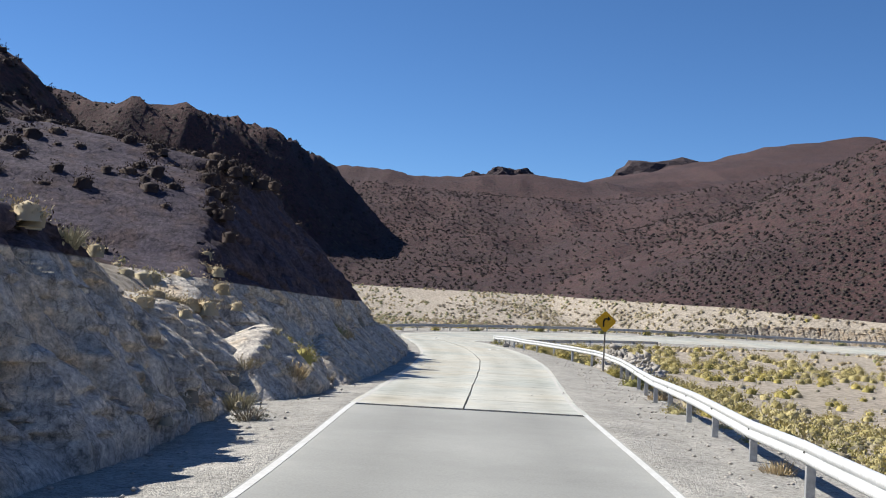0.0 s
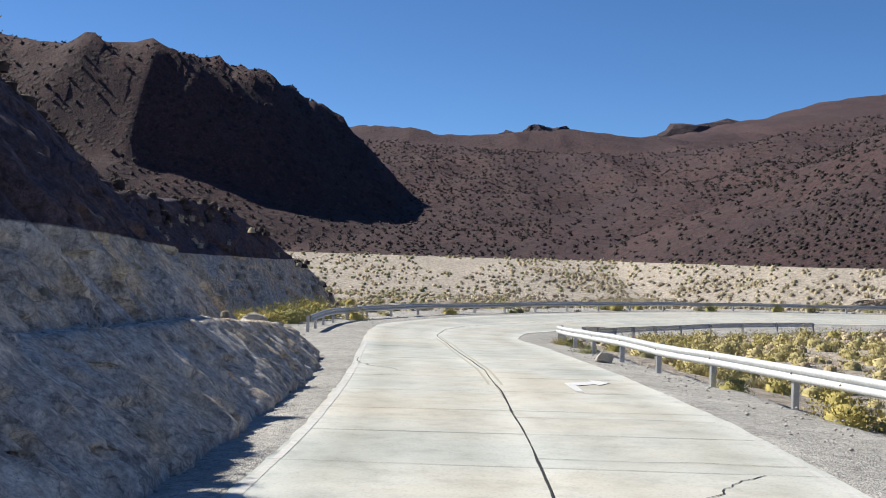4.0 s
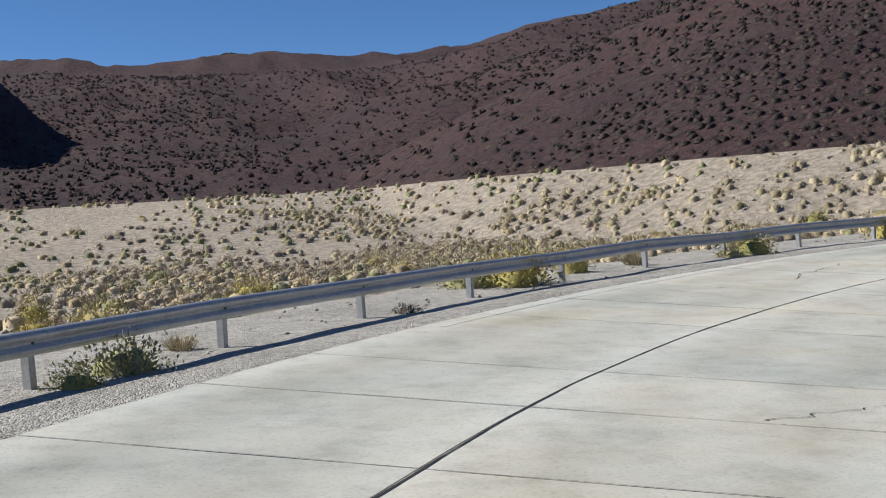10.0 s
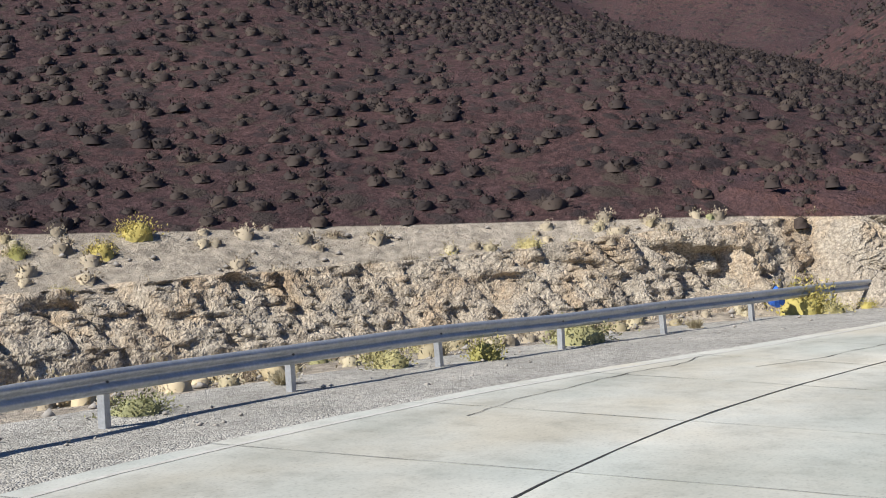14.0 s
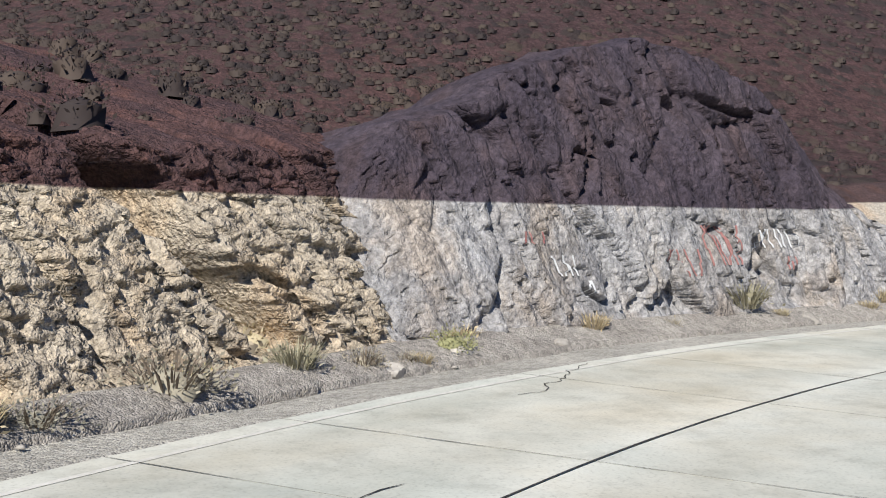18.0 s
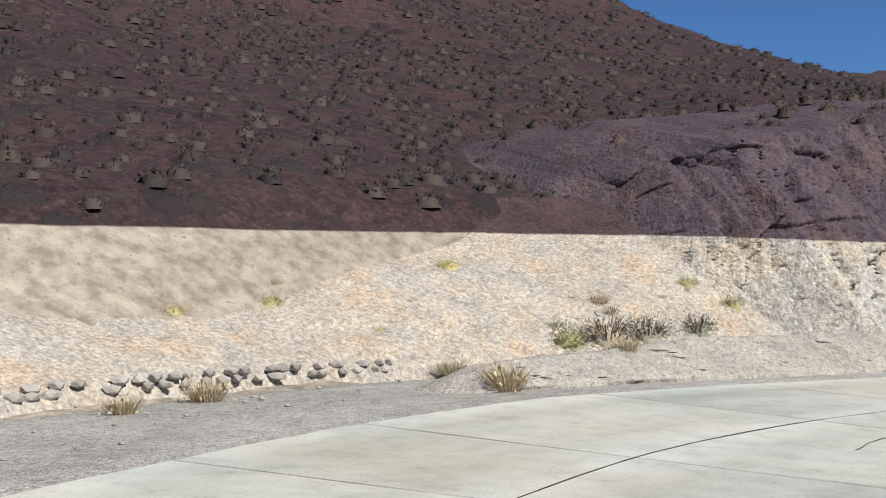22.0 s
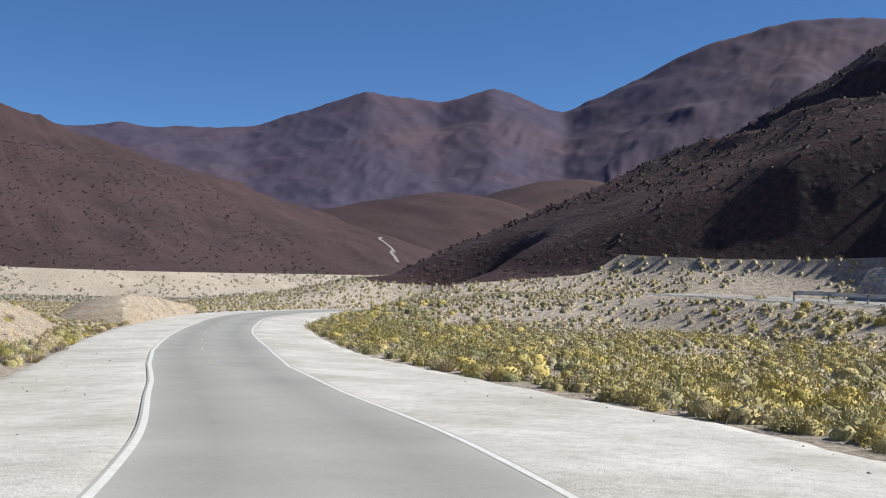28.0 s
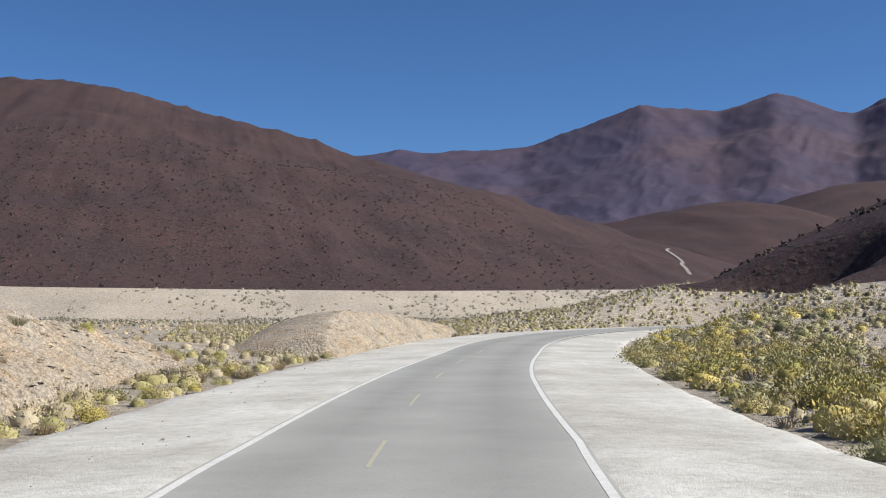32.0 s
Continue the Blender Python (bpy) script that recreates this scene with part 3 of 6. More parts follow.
def land(x, y):
    """Height of the land without the road."""
    wx = x + 10 * fbm(x / 60, y / 60, 3, 3)
    wy = y + 10 * fbm(x / 60, y / 60, 3, 8)
    base = 0.1 + 2.7 * smooth(34 - x, 0, 30) * smooth(10 - y, 0, 30) * smooth(y, -170, -90) - 0.9 * np.exp(-(((x - 32) / 22)**2 + ((y - 70) / 42)**2))
    north = 0.13 * np.clip(wy - 192, 0, None) + 0.09 * np.clip(wy - 290, 0, 180) - 0.12 * np.clip(wy - 470, 0, None) * (wy < 900)
    north = np.clip(north, 0, 55)
    hills = [cone(wx, wy, -125, 335, 58, 140), np.minimum(cone(wx, wy, -83, 318, 82, 78) * (1 + 0.22 * fbm(x / 22, y / 22, 4, 77, True)), 37 + 0.12 * cone(wx, wy, -83, 318, 60, 80) + 5 * fbm(x / 16, y / 16, 3, 78, True)), cone(x, y, -47, 30, 19, 48), cone(x, y, -30, 60, 16, 34), cone(wx, wy, -64, 86, 29, 82) * (1 - smooth(x, -34, -10)), cone(wx, wy, 129, 251, 55, 112), cone(wx, wy, 120, 380, 49, 165),
             cone(wx, wy, 190, 125, 60, 95, 1.3), cone(wx, wy, 165, 65, 48, 85, 1.3), cone(wx, wy, 150, 26, 47, 84),
             cone(wx, wy, 154, -752, 153, 485), cone(wx, wy, -449, -1004, 112, 400), cone(wx, wy, -675, -1108, 150, 430), cone(wx, wy, 330, 900, 138, 520),
             cone(wx, wy, -250, 720, 110, 420), cone(wx, wy, 420, -120, 110, 260), cone(wx, wy, 380, 330, 120, 260)]
    xe = -12 + 40 * smooth(-y, 0, 60)
    d = cone(wx, wy, -160, -30, 91, 166) * (1 - smooth((x - xe) / 30, -1, 0))
    d = np.where(d < 9, 0.35 * d, d - 5.85)
    cut = smooth(d, 24.0, 25.5)
    d = d * (1 - cut) + cut * (25.7 + np.clip(d - 30, 0, None) + 5.0 * smooth(d, 30.0, 31.5))
    z = base + np.maximum(north, 0)
    for h in hills + [d]:
        z = np.maximum(z, base + h)
    rise = smooth(z, 3.0, 25.0)
    z = z + rise * (2.4 * fbm(x / 26, y / 26, 4, 21, True) - 1.0) + smooth(z, 12, 40) * 3.0 * fbm(x / 70, y / 70, 3, 5, True)
    z = z + 0.22 * fbm(x / 7, y / 7, 3, 11) + 0.5 * smooth(np.abs(z), 0.0, 3.0) * fbm(x / 11, y / 11, 3, 31)
    return z


# Fitted so the tint's edge runs level in the camera's view.
def tint_line(d):
    """Height over the road at which the painted tint begins, by distance from the road."""
    return 2.2 + 0.085 * np.clip(d, 0, 32) + 0.012 * np.clip(d - 32, 0, 170) + 0.03 * np.clip(d - 202, 0, 300)


# Shifts by station, fitting the painted tint's edge to the camera's view.
tint_lift = table([(118, 0.0), (134, -0.4), (147, -0.7), (162, -0.7), (176, -0.3), (190, 0.0), (225, 0.0), (236, 0.3), (246, 0.42), (252, 0.25), (256, 0.12), (264, 0.3), (272, 0.5), (282, 0.1), (300, 0.0)])


def ground_height(x, y):
    shape = np.shape(x)
    xf, yf = np.asarray(x, float).ravel(), np.asarray(y, float).ravel()
    z = land(xf, yf)
    s, d = nearest(xf, yf)
    left = d > 0
    edge = np.where(left, width_l(s), width_r(s))
    sh = np.where(left, shoulder_l(s), shoulder_r(s))
    e = np.abs(d) - edge
    plane = level(s) + bank(s) * np.clip(d, -9, 9)
    run = np.where(left, foot_run(s), 9.0)
    w = smooth(e, sh, sh + run)
    near = plane - 0.12 - 0.10 * np.clip(e / np.maximum(sh, 0.1), 0, 1) + 0.05 * vnoise(xf * 1.3, yf * 1.3, 2)
    # embankment below leg one on its inner side
    z = near * (1 - w) + z * w
    line = level(s) + tint_line(np.abs(d)) + tint_lift(s) * left
    return z.reshape(shape), (z - line).reshape(shape), s.reshape(shape), d.reshape(shape)


# how quickly the land takes over beyond the left shoulder
foot_run = table([(0, 5), (84, 5), (92, 8), (120, 14), (150, 16), (180, 10), (192, 4), (222, 5), (228, 7), (240, 7), (246, 6), (268, 6), (300, 12), (430, 14)])


def spaced(lo, hi, step, far, growth):
    mid = list(np.arange(lo, hi + 0.01, step))
    up, st = [mid[-1]], step
    while up[-1] < far:
        st *= growth
        up.append(up[-1] + st)
    down, st = [mid[0]], step
    while down[-1] > -far:
        st *= growth
        down.append(down[-1] - st)
    return np.array(down[:0:-1] + mid + up[1:])


gx = spaced(-50, 125, 1.2, 4700, 1.03)
gy = spaced(-60, 205, 1.2, 4700, 1.03)
GX, GY = np.meshgrid(gx, gy)
GZ, GO, GS, GD = ground_height(GX, GY)
ground = new("ground", grid_mesh("ground", np.stack([GX, GY, GZ], -1), M_GROUND, GO, flip=True))
tagged(ground, "pale stony valley floor rising into dark scrub-covered hills", "ground", kind="structure")


def height_at(x, y):
    """Height of the finished ground sheet (bilinear)."""
    x, y = np.asarray(x, float), np.asarray(y, float)
    i = np.clip(np.searchsorted(gx, x) - 1, 0, len(gx) - 2)
    j = np.clip(np.searchsorted(gy, y) - 1, 0, len(gy) - 2)
    fx, fy = (x - gx[i]) / (gx[i + 1] - gx[i]), (y - gy[j]) / (gy[j + 1] - gy[j])
    f = lambda A: (A[j, i] * (1 - fx) + A[j, i + 1] * fx) * (1 - fy) + (A[j + 1, i] * (1 - fx) + A[j + 1, i + 1] * fx) * fy
    return f(GZ), f(GO)


# ---- far mountains ----
def mountains():
    yaw = np.linspace(118, 205, 760)
    rad = np.concatenate([np.linspace(1500, 3900, 150), [4150, 4400, 4650]])
    YA, RA = np.meshgrid(yaw, rad)
    sky_line = np.interp(YA, [118, 127, 134, 137, 141.5, 145.5, 148.3, 152, 154.7, 158.3, 160, 164, 170, 180, 205],
                         [11.4, 13.0, 13.8, 13.9, 12.9, 11.0, 9.7, 10.8, 10.0, 10.4, 9.9, 8.4, 8.3, 7.5, 6.2])
    kern = np.exp(-np.linspace(-2.2, 2.2, 13)**2)
    line = np.pad(sky_line[0], 6, mode="edge")
    sky_line = np.convolve(line, kern / kern.sum(), "valid")[None, :] + 0 * RA
    crest = np.tan(np.radians(sky_line)) * 3400
    x = 62 - np.sin(np.radians(YA)) * RA
    y = 65 + np.cos(np.radians(YA)) * RA
    u = (RA - 1500) / 1900
    prof = np.where(u < 1, np.clip(u, 0, 1)**1.5, 1 - 0.45 * (u - 1))
    spur = 0.75 * fbm(YA / 9.0 + RA / 620 + 0.6 * fbm(YA / 4, RA / 500, 2, 4), RA / 900 - YA / 14.0, 5, 40, True) + 0.10 * fbm(YA / 1.6 + RA / 420, RA / 520, 4, 43, True)
    z = crest * prof * (1 + 0.26 * spur * np.clip(1.03 - u, 0, 1)) + 13 * fbm(x / 150, y / 150, 5, 9, True) * np.clip(u * 3, 0, 1) - 25
    m, n, l, b = mat("hazed_mountain_rock")
    # Blue-violet haze and glass tint are painted into the rock's colours.
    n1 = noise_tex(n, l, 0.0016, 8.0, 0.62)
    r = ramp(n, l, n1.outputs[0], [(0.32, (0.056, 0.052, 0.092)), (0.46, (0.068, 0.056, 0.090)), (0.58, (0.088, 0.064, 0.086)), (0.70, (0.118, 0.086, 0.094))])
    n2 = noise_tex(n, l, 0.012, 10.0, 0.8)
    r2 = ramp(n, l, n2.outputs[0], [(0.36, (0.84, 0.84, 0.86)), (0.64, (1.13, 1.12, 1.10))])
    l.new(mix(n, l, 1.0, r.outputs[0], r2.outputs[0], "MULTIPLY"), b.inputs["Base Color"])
    ribs = noise_tex(n, l, 0.0032, 9.0, 0.62)
    ribs.noise_type = "RIDGED_MULTIFRACTAL"
    bump(n, l, b, ribs.outputs[0], 0.22, 18.0)
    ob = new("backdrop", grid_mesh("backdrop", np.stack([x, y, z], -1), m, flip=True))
    tagged(ob, "bare mountain range far beyond the valley, coloured purple for haze", "mountains", kind="structure")


mountains()

# ---- road surfaces ----


def strip(name, s0, s1, ds, offs, dz, material, wob=0.0, seed=0, flip=False):
    """A ribbon along the road: offs is a list of functions of the station giving the distance left of centre."""
    s = np.arange(s0, s1 + 0.001, ds)
    cols = [at(s, f(s) + (wob * (fbm(s / 3.1, s * 0 + seed, 3, seed) + 0.16 * fbm(s / 0.7 + 7 * k, s * 0 + seed, 2, seed)) if wob else 0), dz) for k, f in enumerate(offs)]
    return grid_mesh(name, np.stack(cols, 1), material, flip=flip)


SLAB0, SLAB1 = 26.5, 256.3


def asphalt(name, s0, s1, label):
    k = 9
    fs = [lambda s, j=j: -edge_r(s) + (edge_r(s) + edge_l(s)) * j / (k - 1) for j in range(k)]
    s = np.arange(s0, s1 + 0.001, 1.0)
    V = np.stack([at(s, f(s)) for f in fs], 1)
    tracks = np.tile([0.0, 0.4, 0.65, 0.4, 0.25, 0.4, 0.65, 0.4, 0.0], (len(s), 1))
    ob = new(name, grid_mesh(name, V, M_ASPHALT, tracks))
    tagged(ob, label, "road", kind="structure")
    return ob


asphalt("road_1", -6, SLAB0 - 0.03, "grey sun-bleached asphalt road with white edge lines")
road_2 = asphalt("road_2", SLAB1 + 0.03, 430, "grey asphalt road winding away down the valley")


def shoulder(name, s0, s1, side, material, label):
    s = np.arange(s0, s1 + 0.01, 0.6)
    rows = []
    k = 12
    for j in range(k):
        f = j / (k - 1)
        if side > 0:
            d = edge_l(s) - 0.15 + (width_l(s) - edge_l(s) + shoulder_l(s) + 0.9) * f
        else:
            d = -(edge_r(s) - 0.15 + (width_r(s) - edge_r(s) + shoulder_r(s) + 0.9) * f)
        p = at(s, np.clip(d, -9 - 20 * (side < 0), 30))
        p[:, 2] = level(s) + bank(s) * np.clip(d, -9, 9) - 0.006 - 0.12 * f - 0.22 * (f > 0.95)
        p[:, 2] += (0.045 * fbm(p[:, 0] * 0.9, p[:, 1] * 0.9, 3, 6) - 0.01) * min(1, f * 2.5) + (-0.035 if j == 0 else 0.022 - 0.022 * min(1, f * 3))
        rows.append(p)
    ob = new(name, grid_mesh(name, np.stack(rows, 1), material, flip=side < 0))
    tagged(ob, label, "shoulder", kind="structure")


shoulder("pavement_shoulder_left", -6, 252, 1, M_GRAVEL, "grey gravel shoulder with scattered stones")
shoulder("pavement_shoulder_right", -6, 236, -1, M_GRAVEL, "grey gravel shoulder below the guard rail")
shoulder("verge_left", 252, 430, 1, M_DUST, "pale dusty gravel verge beside the road")
shoulder("verge_right", 236, 430, -1, M_DUST, "wide white dusty gravel verge beside the road")


def SKEW(s):
    """How far a joint runs askew, half road to the edge."""
    return 0.09 * math.sin(s * 7.3) * (SLAB0 + 1 < s < SLAB1 - 1)


def slabs():
    """Concrete slabs, two lanes, each a piece of the pavement with recessed joints."""
    pav = new("pavement", strip("pavement", SLAB0, SLAB1, 1.0, [lambda s: -edge_r(s) + 0.02, lambda s: edge_l(s) - 0.02], -0.05, M_JOINT))
    tagged(pav, "worn pale concrete road paved in jointed slabs", "road", kind="structure")
    rng = np.random.default_rng(3)
    known = [SLAB0, 86.7, 92.6, 101.4, 107.9, 122.1, 132.9, 151.8, 169.5, 195.3, 207.1, 210.4, 224.8, 230.7, 238.1, 246.7, SLAB1]
    edges = [SLAB0]
    for a, b in zip(known[:-1], known[1:]):
        k = round((b - a) / 3.05)
        edges += [a + (b - a) * (q + 1 + 0.10 * rng.normal() * (q + 1 < k)) / k for q in range(k)]
    for a, b in zip(edges[:-1], edges[1:]):
        for side in (1, -1):
            n = 6
            s = np.linspace(a + 0.007, b - 0.007, n)
            skew = np.linspace(SKEW(a), SKEW(b), n) * side
            cols = []
            for f in np.linspace(0, 1, 5):
                if side > 0:
                    d = mid(s) + 0.012 + (edge_l(s) - mid(s) - 0.012) * f + (0.016 * rng.normal(size=n) if f == 1 else 0)
                else:
                    d = mid(s) - (0.012 + (edge_r(s) + mid(s) - 0.012) * f) - (0.016 * rng.normal(size=n) if f == 1 else 0)
                cols.append(at(s + skew * f, d, 0.0007 * rng.normal()))
            top = np.stack(cols, 1)
            if side < 0:
                top = top[:, ::-1]
            V = top
            r, c = V.shape[:2]
            idx = np.arange(r * c).reshape(r, c)
            faces = np.stack([idx[:-1, :-1], idx[1:, :-1], idx[1:, 1:], idx[:-1, 1:]], -1).reshape(-1, 4).tolist()
            ring = list(idx[0, :]) + list(idx[1:, -1]) + list(idx[-1, -2::-1]) + list(idx[-2:0:-1, 0])
            verts = V.reshape(-1, 3).tolist()
            base = len(verts)
            verts += [(verts[i][0], verts[i][1], verts[i][2] - 0.06) for i in ring]
            for k in range(len(ring)):
                k2 = (k + 1) % len(ring)
                faces.append([ring[k], ring[k2], base + k2, base + k])
            me = bpy.data.meshes.new("slab")
            me.from_pydata(verts, [], faces)
            tracks = np.array([0.1, 0.75, 0.55, 0.95, 0.0])
            tracks = tracks if side > 0 else tracks[::-1]
            wear = np.concatenate([np.tile(tracks, r), np.zeros(len(ring))])
            me.attributes.new("wear", "FLOAT", "POINT").data.foreach_set("value", wear.astype(np.float32))
            me.materials.append(M_CONCRETE)
            me.update()
            part("slab", me, None, pav)
    return pav, edges


pavement, SLAB_EDGES = slabs()


def marking(name, s0, s1, off, wide, material, label, dz=0.005, wob=0.0, ds=0.5, seed=0):
    ob = new(name, strip(name, s0, s1, ds, [lambda s: off(s) - wide / 2, lambda s: off(s) + wide / 2], dz, material, wob, seed))
    tagged(ob, label, "road marking", kind="structure")
    return ob


marking("trim_line_left", -6, SLAB0, lambda s: edge_l(s) - 0.1, 0.12, M_WHITE, "worn white edge line on the asphalt")
marking("trim_line_right", -6, SLAB0, lambda s: -edge_r(s) + 0.1, 0.12, M_WHITE, "worn white edge line on the asphalt")
marking("trim_line_concrete_left", SLAB0, 95, lambda s: edge_l(s) - 0.12, 0.10, M_FADED, "faded white edge line on the concrete", wob=0.02)
marking("trim_line_curve", 138, 214, lambda s: edge_l(s) - 0.35, 0.08, M_FADED, "faded white edge line round the bend", wob=0.03)
marking("trim_line_concrete_right", SLAB0, 70, lambda s: -edge_r(s) + 0.14, 0.09, M_FADED, "faded white edge line on the concrete", wob=0.02)
marking("trim_line_far_left", SLAB1 + 1.0, 430, lambda s: edge_l(s) - 0.12, 0.13, M_WHITE, "white edge line on the asphalt")
marking("trim_line_far_right", 268, 430, lambda s: -edge_r(s) + 0.12, 0.13, M_WHITE, "white edge line on the asphalt")
marking("trim_centre_seal", SLAB0, SLAB1, lambda s: mid(s), 0.026, M_TAR, "wavering black tar seal along the centre joint", 0.006, 0.05, 0.15, 5)
marking("trim_centre_yellow", 76, 100, lambda s: mid(s) - 0.13, 0.06, M_YELLOWLINE, "faint worn yellow centre line", 0.004, 0.02)
marking("trim_centre_yellow_left", 76, 98, lambda s: mid(s) + 0.14, 0.06, M_YELLOWLINE, "faint worn yellow centre line", 0.004, 0.02)
for k in range(7):
    marking("trim_centre_dash", 312 + k * 10.5, 315.5 + k * 10.5, lambda s: mid(s) + 0.05, 0.07, M_YELLOWLINE, "worn yellow centre dash on the asphalt", 0.004, 0.02)


def joints():
    """Sealed transverse joints, one wavering tar line across each lane."""
    rng = np.random.default_rng(12)
    for k, s in enumerate(SLAB_EDGES[1:-1]):
        n = 16
        f = np.linspace(0, 1, n)
        d = -edge_r(s) + (edge_r(s) + edge_l(s)) * f
        w = SKEW(s) * np.where(d > mid(s), (d - mid(s)) / (edge_l(s) - mid(s)), (d - mid(s)) / (edge_r(s) + mid(s))) + 0.02 * fbm(f * 6 + k * 9, f * 0, 3, k)
        half = 0.002 + 0.004 * rng.random(n)
        V = np.stack([at(s + w - half, d, 0.007), at(s + w + half, d, 0.007)], 0)
        part("joint_seal", grid_mesh("joint_seal", V, M_TAR, flip=True), None, pavement)


joints()


def cracks():
    rng = np.random.default_rng(21)
    spots = [(33, -1.6, 6, 0.9), (47, 1.5, 5, 0.3), (62, -1.2, 5, 0.8), (79, 1.4, 6, 0.7), (118, 2.5, 5, 0.2), (123, -2.0, 5, 0.5), (133, -2.4, 5, 1.1), (147, 1.6, 4, 0.4), (160, 2.8, 8, 0.25),
             (172, 3.0, 7, 0.1), (178, 1.8, 9, 0.15), (186, 2.4, 7, 0.3), (193, 1.5, 6, 0.2), (203, 2.2, 4, 0.8), (213, 1.0, 4, 1.2), (222, 2.6, 4, 0.4), (236, -1.5, 6, 0.2), (246, -1.2, 6, 0.3)]
    for k, (s, d, length, slant) in enumerate(spots):
        u = np.linspace(0, 1, 26)
        ss = s + length * np.cos(slant) * u
        dd = d + length * np.sin(slant) * u * (1 if k % 2 else -1) * 0.5 + 0.35 * fbm(u * 6, u * 0 + k, 4, k)
        dd = np.clip(dd, -edge_r(ss) + 0.1, edge_l(ss) - 0.1)
        half = 0.004 + 0.010 * rng.random(26)
        part("crack", grid_mesh("crack", np.stack([at(ss, dd - half, 0.0078), at(ss, dd + half, 0.0078)], 1), M_TAR), None, pavement)
    for k, s in enumerate([38.2, 44.1, 49.7, 53.4, 57.3, 62.9, 66.2, 70.4, 74.6, 79.2, 82.1, 85.6, 88.1, 91.0, 94.5, 97.3, 103.2]):
        f = np.linspace(0, 0.75 + 0.25 * rng.random(), 18)
        dd = mid(s) - (edge_r(s) + mid(s)) * f
        half = 0.003 + 0.007 * rng.random(18)
        w = 0.10 * fbm(f * 5 + k * 3, f * 0, 4, 70 + k)
        part("crack", grid_mesh("crack", np.stack([at(s + w - half, dd, 0.0085), at(s + w + half, dd, 0.0085)], 1), M_TAR), None, pavement)


cracks()


def arrow(name, s, d, mirror, label):
    """A painted lane arrow, bent to one side."""
    pts = [(-0.1, -1.7), (0.1, -1.7), (0.14, -0.2), (0.75, 0.25), (0.75, -0.1), (1.25, 0.75), (0.75, 1.55), (0.75, 1.0), (-0.12, 0.4)]
    P = np.array([at(s + b * 0.9, d + mirror * a * 0.75, 0.013) for a, b in pts])
    bm = bmesh.new()
    f = bm.faces.new([bm.verts.new(p) for p in (P if mirror > 0 else P[::-1])])
    bmesh.ops.triangulate(bm, faces=[f])
    bmesh.ops.recalc_face_normals(bm, faces=bm.faces)
    for q in bm.faces:
        if q.normal.z < 0:
            q.normal_flip()
    me = bpy.data.meshes.new(name)
    bm.to_mesh(me)
    bm.free()
    me.materials.append(M_WHITE)
    tagged(new(name, me), label, "road marking", kind="structure")


arrow("trim_arrow_1", 76.4, -2.1, -1, "worn white turn arrow painted on the concrete")
arrow("trim_arrow_2", 260.2, 0.5, 1, "white bent arrow painted on the asphalt")

